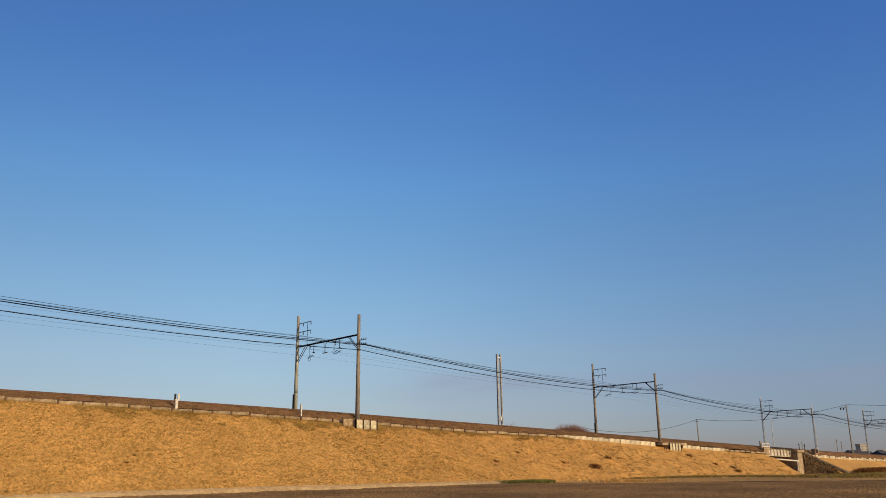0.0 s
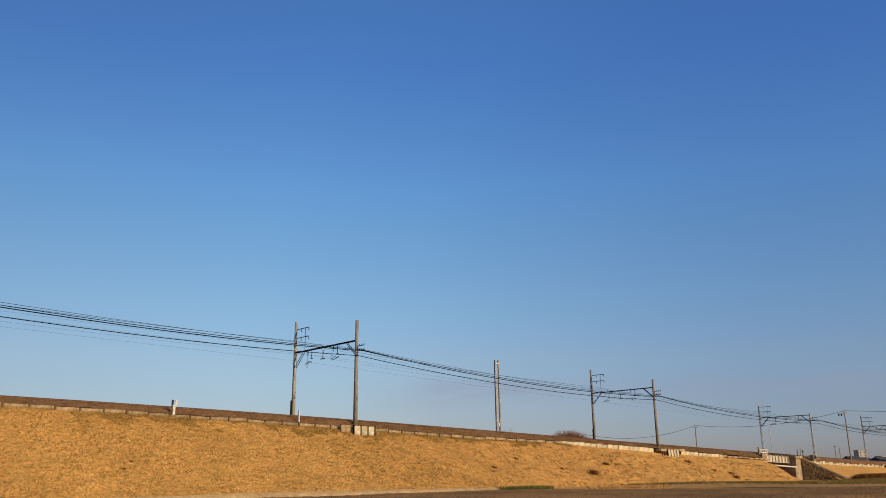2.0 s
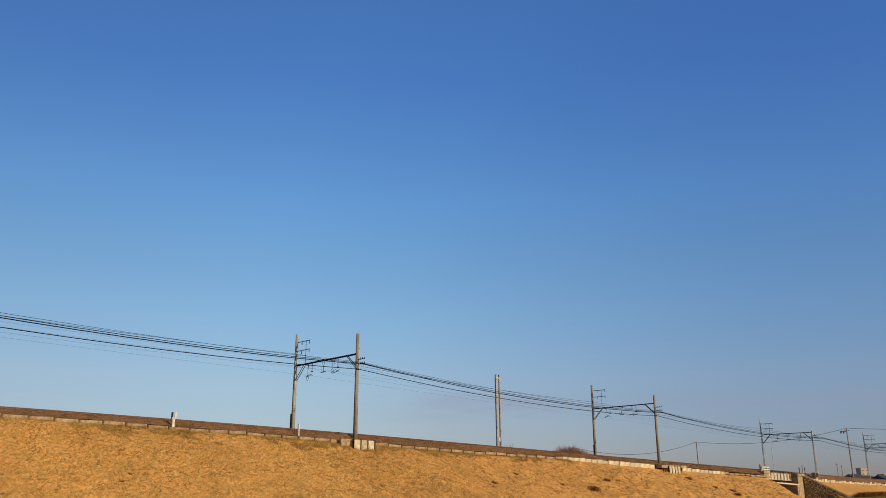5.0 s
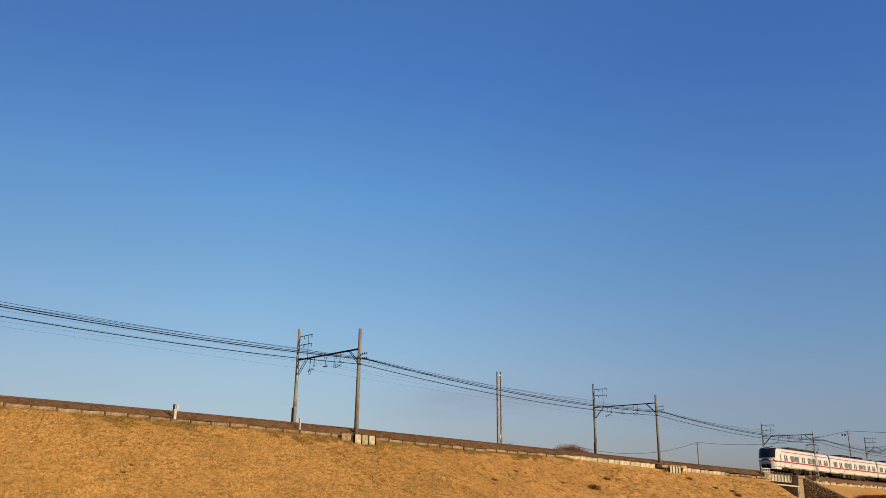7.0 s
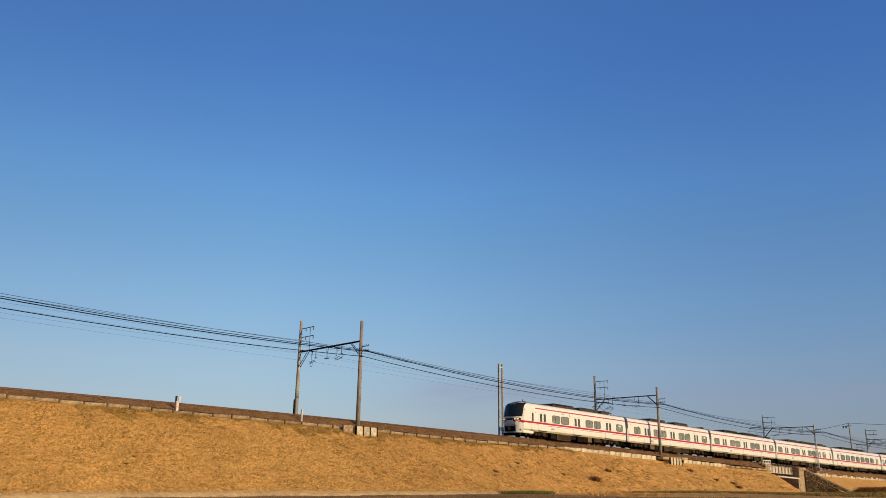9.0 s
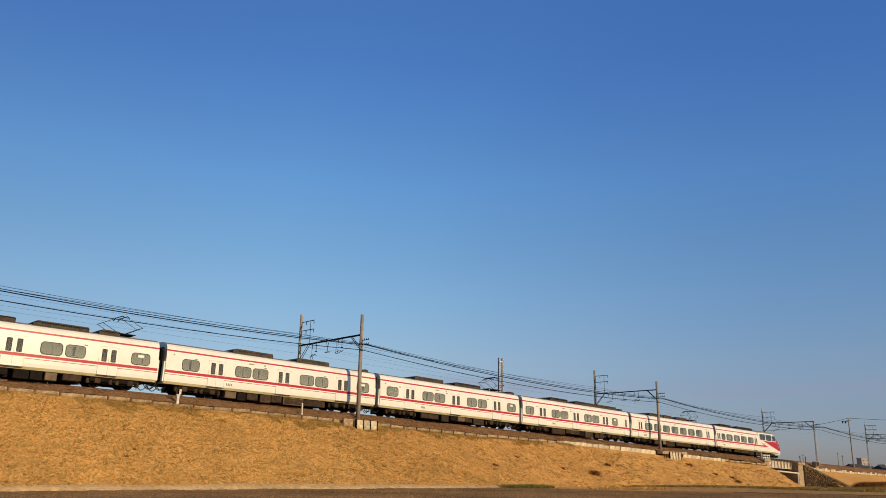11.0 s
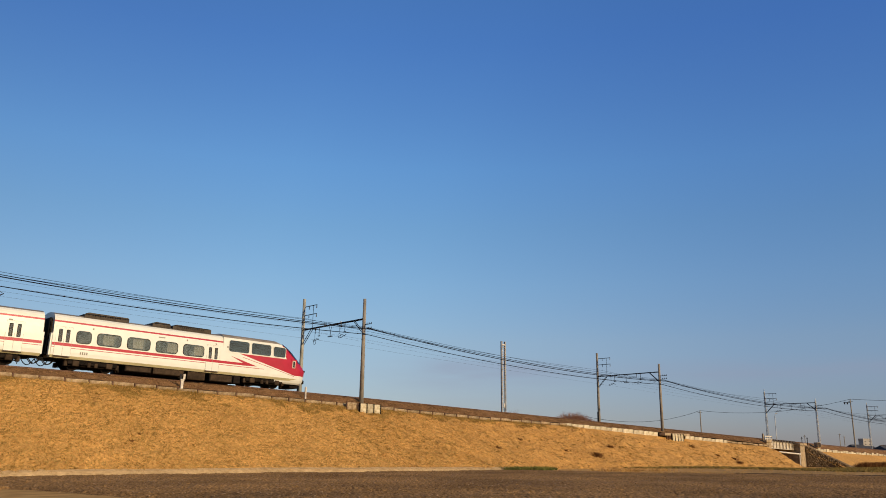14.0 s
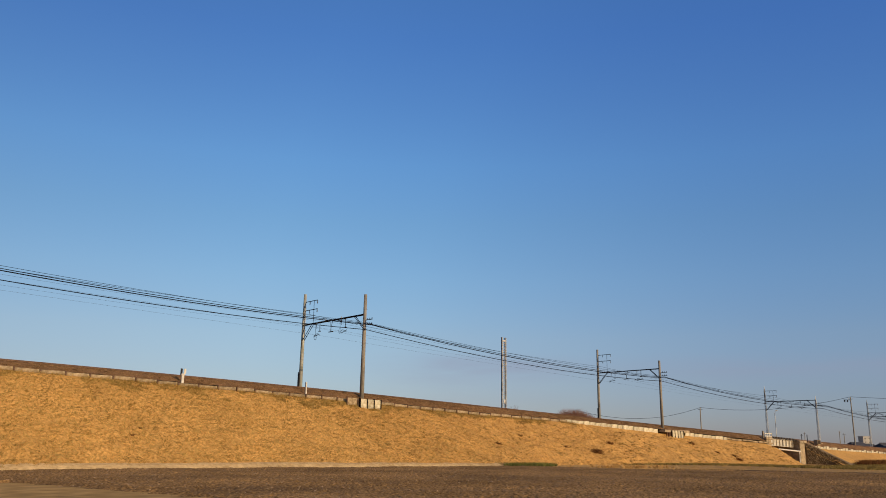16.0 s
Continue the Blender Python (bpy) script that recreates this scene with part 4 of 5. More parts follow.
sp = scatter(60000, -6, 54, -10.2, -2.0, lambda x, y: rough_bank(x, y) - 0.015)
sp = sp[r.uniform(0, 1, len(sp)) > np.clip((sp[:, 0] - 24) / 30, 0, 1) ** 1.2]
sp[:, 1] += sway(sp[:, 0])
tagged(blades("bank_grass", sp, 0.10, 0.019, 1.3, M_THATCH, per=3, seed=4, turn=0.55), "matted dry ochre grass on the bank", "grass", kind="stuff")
sp = scatter(17000, 36, 70, -10.2, -2.0, lambda x, y: rough_bank(x, y) - 0.015)
sp[:, 1] += sway(sp[:, 0])
tagged(blades("bank_grass", sp, 0.09, 0.022, 0.9, M_STRAW, per=3, seed=40, turn=0.8), "short dry golden grass on the bank", "grass", kind="stuff")
# duller longer grass in a ragged belt below the kerb
sp = scatter(26000, -6, 66, -3.9, -1.88, lambda x, y: rough_bank(x, y) - 0.02)
thick = vnoise(sp[:, 0] * 0.45, sp[:, 1] * 0.9, 61) * 0.7 + 0.3 * vnoise(sp[:, 0] * 1.7, sp[:, 1] * 1.7, 63)
sp = sp[thick > 0.20 + 0.42 * (-1.9 - sp[:, 1]) + np.interp(sp[:, 0], [38, 66], [0.0, 0.14])]
sp[:, 1] += sway(sp[:, 0])
tagged(blades("kerb_grass", sp, 0.15, 0.018, 1.0, M_DRAB, per=3, seed=41, turn=0.8), "drab olive-brown grass grown over the foot of the kerb", "grass", kind="stuff")
# small dark tufts over the smoother bank
sp = scatter(1500, 34, 104, -9.6, -2.6, lambda x, y: rough_bank(x, y) - 0.02)
sp = sp[vnoise(sp[:, 0] * 0.3, sp[:, 1] * 0.5, 67) > 0.42]
sp = np.repeat(sp, 5, 0) + np.c_[r.normal(0, 0.07, (len(sp) * 5, 2)), np.zeros(len(sp) * 5)]
sp[:, 1] += sway(sp[:, 0])
tagged(blades("dead_tufts", sp, 0.13, 0.022, 0.8, M_DRAB, per=3, seed=42), "small dull brown tufts dotted over the bank", "grass", kind="stuff")
sp = scatter(9000, 70, 120, -10.0, -2.0, lambda x, y: rough_bank(x, y) - 0.015)
sp[:, 1] += sway(sp[:, 0])
tagged(blades("bank_grass", sp, 0.07, 0.03, 0.9, M_STRAW, per=3, seed=5), "short dry golden grass on the bank", "grass", kind="stuff")

sp = scatter(4000, 6, 62, -34, -10.6, lambda x, y: soil_z(x, y), in_field)
tagged(lumps("soil_lumps", sp, r.uniform(0.025, 0.065, len(sp)), M_SOIL, 16, 0.6), "dark brown lumps turned up by the plough", "clods", kind="stuff")
# clods and stalks on the field, stones on the ballast shoulder
sp = scatter(16000, 5, 70, -36, -10.4, lambda x, y: soil_z(x, y), in_field)
tagged(lumps("soil_clods", sp, r.uniform(0.014, 0.045, len(sp)), M_CLOD, 6), "dry pale clods on the tilled field", "clods", kind="stuff")
sp = scatter(26000, -4, 109, -1.7, -0.05, lambda x, y: rail(x) - np.where(y > -0.45, 0.2, 0.24 + np.interp(x, [0, 14, 52, 64, 82, 118], [0.38, 0.40, 0.64, 0.5, 0.5, 0.76]) * (-0.45 - y) / 1.3))
sp[:, 1] += sway(sp[:, 0])
tagged(lumps("ballast_stones", sp, r.uniform(0.025, 0.06, len(sp)), M_STONEBIT, 7), "brown crushed stones on the ballast shoulder", "stones", kind="stuff")

# dead scrub clumps on the bank
rr = random.Random(12)


def clump(s, q, size, seed):
    z = float(rough_bank(np.array(s), np.array(q)))
    rs = np.random.RandomState(seed)
    n = int(12 + 140 * size)
    spots = np.c_[rs.normal(0, size * 0.45, n), rs.normal(0, size * 0.3, n), np.zeros(n)]
    spots[:, 2] = spots[:, 1] * 0.5
    ob = blades("scrub_clump", spots, 0.09 + 0.45 * size, 0.02, 0.7, M_SCRUB, per=3, seed=seed)
    ob.matrix_basis = pose(s, q + float(sway(s)), z - 0.02)
    return tagged(ob, "clump of dead dark brown scrub on the bank", "scrub", "scrub clumps on the bank")


CLUMPS = ((61.9, -7.45, 0.55), (62.7, -7.1, 0.3), (66.3, -5.85, 0.28), (19.4, -6.42, 0.045), (18.8, -6.91, 0.05), (49.4, -6.67, 0.28), (53.9, -5.1, 0.2), (85.1, -3.85, 0.4), (90.8, -6.1, 0.42), (89.8, -7.2, 0.4), (87.9, -5.5, 0.3), (58.2, -6.7, 0.18))
for k, (s, q, z) in enumerate(CLUMPS):
    clump(s, q, z, 30 + k)

# weeds at the end of the earth strip, scrub hedge past the bridge
sp = scatter(900, 45.4, 50.3, -11.9, -10.2, lambda x, y: ground_z(x, y) + 0.02)
tagged(blades("weeds", sp, 0.27, 0.03, 0.6, M_GREEN, per=3, seed=9), "low green weeds at the field's edge", "weeds", kind="stuff")
sp = scatter(1500, 49, 55, -28, -11.5, lambda x, y: ground_z(x, y), lambda x, y: (~in_field(x, y)) & (y < np.interp(x, [49, 58], [-17.0, -25.5])))
tagged(blades("headland_grass", sp, 0.15, 0.03, 0.7, M_STRAW, per=3, seed=10), "dry pale grass on the headland", "grass", kind="stuff")
sp = scatter(34000, 60, 150, -46, -8, lambda x, y: ground_z(x, y), lambda x, y: (y > field_head(x) + 3.6) & (bank_z(x, y) < ground_z(x, y) + 0.1))
sp = sp[vnoise(sp[:, 0] * 0.12, sp[:, 1] * 0.12, 77) > 0.62 - 0.5 * np.clip((sp[:, 0] - 66) / 22, 0, 1)]
tagged(blades("verge_grass", sp, 0.16, 0.06, 0.8, M_OLIVE, per=3, seed=11), "patchy green and yellow winter grass by the lane", "grass", kind="stuff")
sp = scatter(9000, 125, 172, -7.9, -6.7, lambda x, y: ground_z(x, y) - 0.02)
sp[:, 1] += sway(sp[:, 0])
tagged(blades("reeds", sp, 0.75, 0.04, 0.35, M_SCRUB, per=2, seed=13), "dark dead reeds along the foot of the far bank", "reeds", kind="stuff")
sp = scatter(700, 51, 57.5, -19.5, -14.6, lambda x, y: ground_z(x, y) + 0.02, lambda x, y: np.abs(y + 14.4 + (x - 50.4) * 0.36 + 0.5) < 0.55)
sp = sp[vnoise(sp[:, 0] * 1.3, sp[:, 1] * 1.3, 83) > 0.38]
tagged(blades("straw_tussocks", sp, 0.26, 0.03, 0.8, M_STRAW, per=4, seed=25), "pale dry tussocks along the edge of the field", "grass", kind="stuff")
# short stubble on the flat ground between bank and field
sp = scatter(4500, 46, 84, -36, -5, lambda x, y: ground_z(x, y) - 0.01, lambda x, y: (~in_field(x, y)) & (y > field_head(x) + 3.6) & (bank_z(x, y) < ground_z(x, y) + 0.1))
tagged(blades("stubble", sp, 0.05, 0.03, 0.8, M_STRAW, per=3, seed=21), "short golden stubble between bank and field", "grass", kind="stuff")
sp = scatter(1500, -6, 46.5, -0.3, 0.6, lambda x, y: np.full(len(x), 0.15))
sp[:, 1] += toe_q(sp[:, 0])
tagged(blades("toe_grass", sp, 0.10, 0.02, 0.8, M_STRAW, per=2, seed=23), "dry grass hanging over the earth edging", "grass", kind="stuff")
# far woods along the horizon
sp = scatter(5200, -300, 900, 420, 480, lambda x, y: np.full(len(x), -1.0))
sp[:, 2] += 0
sp2 = scatter(5200, 480, 560, -700, 420, lambda x, y: np.full(len(x), -1.0))
tagged(lumps("far_woods", np.r_[sp, sp2] + np.c_[np.zeros((10400, 2)), r.uniform(0, 4, 10400)], r.uniform(1.2, 2.6, 10400), M_WOODS, 15, 1.0), "low dark woods along the horizon", "woods", kind="stuff")

# ---- the train ----
HALF = 1.37
SIDE = ((1.24, 0.66), (1.345, 0.82), (1.37, 1.05), (1.37, 1.29), (1.37, 1.325), (1.37, 1.41), (1.37, 1.59), (1.365, 2.0), (1.345, 2.45), (1.30, 2.87), (1.285, 2.98), (1.255, 3.10),
        (1.19, 3.24), (1.06, 3.36), (0.80, 3.47), (0.42, 3.545), (0.0, 3.57))


def paint_of(z, y):
    """Paint by height: 0 cream, 1 red, 2 soiled lower edge, 3 roof."""
    if z < 0.82:
        return 2
    if 1.29 < z < 1.325 or 1.41 < z < 1.59 or 2.87 < z < 2.98:
        return 1
    return 3 if z > 3.30 else 0


def section(side):
    return [(y, z) for y, z in side] + [(-y, z) for y, z in side[-2::-1]]


def loft(bm, rings):
    vs = [[bm.verts.new(p) for p in ring] for ring in rings]
    for a, b in zip(vs, vs[1:]):
        for k in range(len(a) - 1):
            bm.faces.new((a[k], a[k + 1], b[k + 1], b[k]))
    return vs


PAINTS = [M_CREAM, M_RED, M_LOWER, M_ROOF]


def repaint(bm, rule):
    bm.normal_update()
    for f in bm.faces:
        c = f.calc_center_median()
        f.material_index = rule(c)


def plain_body(x0, x1, name, parent, ends=(True, True)):
    bm = bmesh.new()
    sec = section(SIDE)
    vs = loft(bm, [[(x, y, z) for y, z in sec] for x in (x0, x1)])
    for ring, shut in zip(vs, ends):
        if shut:
            bm.faces.new(ring)
    bm.faces.new((vs[0][0], vs[0][-1], vs[1][-1], vs[1][0]))
    repaint(bm, lambda c: paint_of(c.z, c.y) if abs(c.x - x0) > 1e-3 and abs(c.x - x1) > 1e-3 else 0)
    return part(name, bm, PAINTS, parent, "cream car body with red stripes", smooth=False)


def rounded(w, h, rad, n=5):
    pts = []
    for cx, cz, a0 in ((w / 2 - rad, h / 2 - rad, 0), (-w / 2 + rad, h / 2 - rad, 90), (-w / 2 + rad, -h / 2 + rad, 180), (w / 2 - rad, -h / 2 + rad, 270)):
        for k in range(n + 1):
            a = radians(a0 + 90 * k / n)
            pts.append((cx + rad * math.cos(a), cz + rad * math.sin(a)))
    return pts


def plate_bm(pts, t0, t1):
    """A flat plate of that outline in the xz plane, from y = -t0 to y = -t1."""
    bm = bmesh.new()
    a = [bm.verts.new((x, -t0, z)) for x, z in pts]
    b = [bm.verts.new((x, -t1, z)) for x, z in pts]
    bm.faces.new(b)
    n = len(pts)
    for k in range(n):
        bm.faces.new((a[k], a[(k + 1) % n], b[(k + 1) % n], b[k]))
    return bm


def ring_bm(outer, inner, t0, t1):
    bm = bmesh.new()
    n = len(outer)
    a = [bm.verts.new((x, -t1, z)) for x, z in outer]
    b = [bm.verts.new((x, -t1, z)) for x, z in inner]
    c = [bm.verts.new((x, -t0, z)) for x, z in outer]
    d = [bm.verts.new((x, -t0, z)) for x, z in inner]
    for k in range(n):
        j = (k + 1) % n
        bm.faces.new((a[k], a[j], b[j], b[k]))
        bm.faces.new((c[k], c[j], a[j], a[k]))
        bm.faces.new((b[k], b[j], d[j], d[k]))
    return bm


WINDOW_MESHES = {}


def wall_y(z):
    ys = [p[0] for p in SIDE[2:13]]
    zs = [p[1] for p in SIDE[2:13]]
    return float(np.interp(z, zs, ys))


PARTINGS = {}


def parting(half):
    """The dark gap between two drawn curtains."""
    if half not in PARTINGS:
        PARTINGS[half] = mesh_of("curtain_gap", boxed(-half, half, -0.0105, -0.007, -0.28, 0.30), M_DARKIN)
    return PARTINGS[half]


def half_curtain(w):
    """A curtain drawn over one half of a wide window."""
    key = ("half", round(w, 2))
    if key not in PARTINGS:
        PARTINGS[key] = mesh_of("curtain", boxed(0.03, w / 2 - 0.06, -0.0105, -0.007, -0.30, 0.30), M_CURTAIN)
    return PARTINGS[key]


def window(parent, x, z, w, h, rad, inside=M_CURTAIN, frame_mat=M_RUBBER, edge=0.035, sides=(-1, 1), yy=None, name="window", turn=0.0):
    """A pane with its rubber frame over a curtain, on each side of the car."""
    key = (round(w, 3), round(h, 3), rad, inside.name, frame_mat.name, edge)
    if key not in WINDOW_MESHES:
        o, i = rounded(w, h, rad), rounded(w - 2 * edge, h - 2 * edge, max(0.02, rad - edge))
        WINDOW_MESHES[key] = (mesh_of("window_frame", ring_bm(o, i, -0.03, 0.022), frame_mat), mesh_of("curtain", plate_bm(i, -0.03, 0.006), inside), mesh_of("pane", plate_bm(i, 0.012, 0.016), M_GLASS))
    f, c, p = WINDOW_MESHES[key]
    lean = math.degrees(math.atan((wall_y(z - h / 2) - wall_y(z + h / 2)) / h)) if yy is None else 2.4
    for side in sides:
        y = (wall_y(z) if yy is None else yy)
        m = pose(x, side * y, z, 0, 0, turn if side < 0 else 180 - turn) @ pose(0, 0, 0, -lean)
        win = piece(name, f, parent, m)
        piece("curtain" if inside is M_CURTAIN else "interior", c, win, Matrix())
        if inside is M_CURTAIN:
            wide = 0.05 + 0.03 * math.sin(7.0 * x)
            piece("curtain_gap", parting(round(wide, 2)), win, pose(0.12 * w * math.sin(3.7 * x + z), 0, -0.02))
        elif inside is M_DIMSEAT and w > 1.2:
            piece("curtain", half_curtain(w), win, pose(0, 0, 0) if math.sin(9.1 * x) < 0.6 else pose(-w * 0.27, 0, 0))
        piece("pane", p, win, Matrix()).visible_shadow = False


DOOR_MESHES = {}


def door(parent, x, leaves=2, w=0.64, glass_w=0.32, low=0.80, high=2.60):
    """Sliding door leaves that follow the lean of the side, on both sides of the car."""
    key = (leaves, w)
    g = 0.007
    if key not in DOOR_MESHES:
        DOOR_MESHES[key] = (mesh_of("door_leaf", boxed(-w / 2 + g, w / 2 - g, -0.014, 0.02, low, 1.407, bevel=0.004), M_CREAM),
                            mesh_of("door_leaf", boxed(-w / 2 + g, w / 2 - g, -0.014, 0.02, 0.0, high - 1.593, bevel=0.004), M_CREAM),
                            mesh_of("door_leaf", boxed(-w / 2 + g, w / 2 - g, -0.013, 0.02, 1.409, 1.591), M_RED),
                            mesh_of("door", boxed(-w * leaves / 2 - g, w * leaves / 2 + g, -0.006, 0.0, low - 0.02, 1.59), M_TEXT),
                            mesh_of("door_seal", boxed(-w * leaves / 2 - g, w * leaves / 2 + g, -0.006, 0.02, 0.0, high - 1.58), M_TEXT),
                            mesh_of("door_step", boxed(-w * leaves / 2, w * leaves / 2, -0.05, 0.0, low - 0.06, low - 0.02), M_CASE))
    leaf, top, stripe, gap, seal, step = DOOR_MESHES[key]
    for side in (-1, 1):
        turn = 0 if side < 0 else 180
        d = piece("door", gap, parent, pose(x, side * 1.372, 0, 0, 0, turn))
        piece("door_step", step, d, Matrix())
        piece("door_seal", seal, d, pose(0, 0, 1.592, -2.4))
        for k in range(leaves):
            dx = (k - (leaves - 1) / 2) * w
            piece("door_leaf", leaf, d, pose(dx, 0, 0))
            piece("door_leaf", stripe, d, pose(dx, 0, 0), "red striped band of a door leaf")
            piece("door_leaf", top, d, pose(dx, 0, 1.594, -2.4))
    for k in range(leaves):
        dx = (k - (leaves - 1) / 2) * w
        inner = 0.04 if leaves == 2 and k == 0 else -0.04 if leaves == 2 else 0
        window(parent, x + dx + inner * 0.6, 2.04, glass_w, 0.80, 0.05, M_DARKIN, M_RUBBER, 0.03, name="door_window", yy=1.369)


def bogie(parent, x):
    """Two axles in a side frame."""
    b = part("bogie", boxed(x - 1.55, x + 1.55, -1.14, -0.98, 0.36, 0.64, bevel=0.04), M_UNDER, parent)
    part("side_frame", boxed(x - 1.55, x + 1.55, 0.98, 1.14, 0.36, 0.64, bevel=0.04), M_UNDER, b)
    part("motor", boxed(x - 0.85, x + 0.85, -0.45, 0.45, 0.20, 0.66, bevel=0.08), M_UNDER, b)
    for dx in (-1.05, 1.05):
        for s in (-1, 1):
            bm = bmesh.new()
            disc_y(bm, x + dx, 0.43, s * 0.49, s * 0.62, 0.43, 20)
            disc_y(bm, x + dx, 0.43, s * 0.62, s * 0.66, 0.30, 16)
            part("wheel", bm, M_UNDER, b)
            part("axle_box", boxed(x + dx - 0.2, x + dx + 0.2, s * 1.06 - 0.14, s * 1.06 + 0.14, 0.26, 0.60, bevel=0.03), M_CASE, b)
        part("axle", tubed([(x + dx, -0.6, 0.43), (x + dx, 0.6, 0.43)], 0.08, n=8), M_UNDER, b)
    part("bolster", boxed(x - 0.35, x + 0.35, -1.18, 1.18, 0.50, 0.78, bevel=0.03), M_UNDER, b)
    for s in (-1, 1):
        for dx in (-0.22, 0.22):
            part("spring", tubed([(x + dx, s * 1.1, 0.26), (x + dx, s * 1.1, 0.52)], 0.11, n=10), M_CASE, b)
        for dx in (-1.72, 1.50):
            part("brake_unit", boxed(x + dx, x + dx + 0.22, min(s * 0.72, s * 1.05), max(s * 0.72, s * 1.05), 0.24, 0.56, bevel=0.03), M_CASE, b)
        part("damper", tubed([(x - 0.75, s * 1.2, 0.36), (x - 0.3, s * 1.2, 0.66)], 0.04, n=6), M_UNDER, b)
        part("sand_pipe", tubed([(x + 1.62, s * 0.95, 0.62), (x + 1.62, s * 0.85, 0.12)], 0.03, n=5), M_CASE, b)
        part("brake_rod", tubed([(x - 1.7, s * 0.9, 0.3), (x + 1.7, s * 0.9, 0.3)], 0.04, n=5), M_UNDER, b)


def underframe(parent, x0, x1, seed):
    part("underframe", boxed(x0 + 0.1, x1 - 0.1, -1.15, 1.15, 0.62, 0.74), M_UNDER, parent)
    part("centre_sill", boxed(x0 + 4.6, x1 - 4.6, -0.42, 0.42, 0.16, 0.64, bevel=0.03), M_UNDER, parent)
    r = random.Random(seed)
    x = x0 + 4.75
    while x < x1 - 5.2:
        w = r.choice((0.7, 0.9, 1.3, 1.8, 2.2))
        w = min(w, x1 - 4.8 - x)
        low = r.choice((0.06, 0.10, 0.15, 0.24))
        y = r.uniform(1.14, 1.30)
        for s in (-1, 1):
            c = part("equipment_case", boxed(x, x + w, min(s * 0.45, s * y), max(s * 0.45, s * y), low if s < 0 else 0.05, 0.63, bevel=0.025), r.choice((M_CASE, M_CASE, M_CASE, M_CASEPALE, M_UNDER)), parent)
            if w > 1.0:
                part("lid", boxed(x + 0.08, x + w - 0.08, min(s * y, s * (y + 0.02)), max(s * y, s * (y + 0.02)), low + 0.05, 0.58, bevel=0.008), M_CASE, c)
        x += w + r.choice((0.06, 0.1, 0.16, 0.3))
    bogie(parent, x0 + 2.7)
    bogie(parent, x1 - 2.7)


def roof_unit(parent, x, w, wide=0.95, top=3.76):
    top = 3.64 if w < 1.25 else top
    bm = bmesh.new()
    pts = ((0.0, 3.42), (0.03, top - 0.12), (0.25, top), (w - 0.08, top - 0.02), (w, top - 0.1), (w, 3.42))
    a = [bm.verts.new((x + px, -wide, pz)) for px, pz in pts]
    b = [bm.verts.new((x + px, wide, pz)) for px, pz in pts]
    bm.faces.new(a)
    bm.faces.new(b[::-1])
    for k in range(len(pts)):
        j = (k + 1) % len(pts)
        bm.faces.new((a[k], b[k], b[j], a[j]))
    u = part("roof_unit", bm, M_UNIT, parent, "dark roof air conditioner")
    n = int((w - 0.9) / 0.16)
    if n > 2:
        slat = mesh_of("slat", boxed(0, 0.06, -wide - 0.012, -wide + 0.02, 3.56, top - 0.1), M_RUBBER)
        for k in range(n):
            piece("slat", slat, u, pose(x + 0.5 + 0.16 * k, 0, 0))


def pantograph(parent, x):
    p = part("pantograph", boxed(x - 0.9, x + 0.9, -0.55, 0.55, 3.68, 3.74), M_STEEL, parent, "raised diamond pantograph")
    for dx in (-0.8, 0.8):
        for y in (-0.5, 0.5):
            part("insulator", tubed([(x + dx, y, 3.5), (x + dx, y, 3.7)], 0.06, n=8), M_CERAMIC, p)
    for y in (-0.5, 0.5):
        for d in (-1, 1):
            part("lower_arm", tubed([(x + d * 0.3, y, 3.74), (x + d * 1.35, y * 0.95, 4.27)], 0.02, n=5), M_STEEL, p)
            part("upper_arm", tubed([(x + d * 1.35, y * 0.95, 4.27), (x + d * 0.15, y * 0.8, 4.86)], 0.016, n=5), M_STEEL, p)
    for d in (-1, 1):
        part("knuckle_bar", tubed([(x + d * 1.35, -0.5, 4.27), (x + d * 1.35, 0.5, 4.27)], 0.022, n=5), M_STEEL, p)
        bm = tubed([(x + d * 0.16, -0.95, 4.72), (x + d * 0.16, -0.6, 4.87), (x + d * 0.16, 0.6, 4.87), (x + d * 0.16, 0.95, 4.72)], 0.035, n=5)
        part("contact_strip", bm, M_STEEL, p)


def gangway(parent, x, d):
    """Bellows, hoses and coupler at a car's end; d is the way outwards."""
    lo, hi = sorted((x, x + d * 0.16))
    g = part("gangway", boxed(lo, hi, -0.85, 0.85, 0.80, 3.16, bevel=0.04), M_RUBBER, parent, "black gangway bellows")
    a, b = sorted((x - d * 0.4, x + d * 0.33))
    part("coupler", boxed(a, b, -0.14, 0.14, 0.62, 0.92, bevel=0.03), M_UNDER, parent)
    for y in (-0.75, -0.5, 0.6):
        pts = []
        for k in range(9):
            t = k / 8
            pts.append((x - d * 0.55 + d * 0.85 * t, y, 0.66 - 0.42 * math.sin(math.pi * t)))
        part("hose", tubed(pts, 0.03, n=5), M_RUBBER, parent)
    for y in (-1, 1):
        part("corner_fairing", boxed(min(x, x + d * 0.11), max(x, x + d * 0.11), min(y * 1.30, y * 1.02), max(y * 1.30, y * 1.02), 0.78, 2.15, bevel=0.02), M_CREAM, parent, "cream corner fairing")
        part("end_rail", tubed([(x + d * 0.07, y * 1.12, 2.2), (x + d * 0.07, y * 1.12, 3.0)], 0.03, n=5), M_CASE, parent)


def plate_marks(parent, x, z, n, h=0.16):
    """Unreadable lettering as plain bars."""
    for k in range(n):
        part("lettering_bar", boxed(x + 0.13 * k, x + 0.13 * k + 0.075, -1.384, -1.36, z, z + h), M_TEXT, parent)


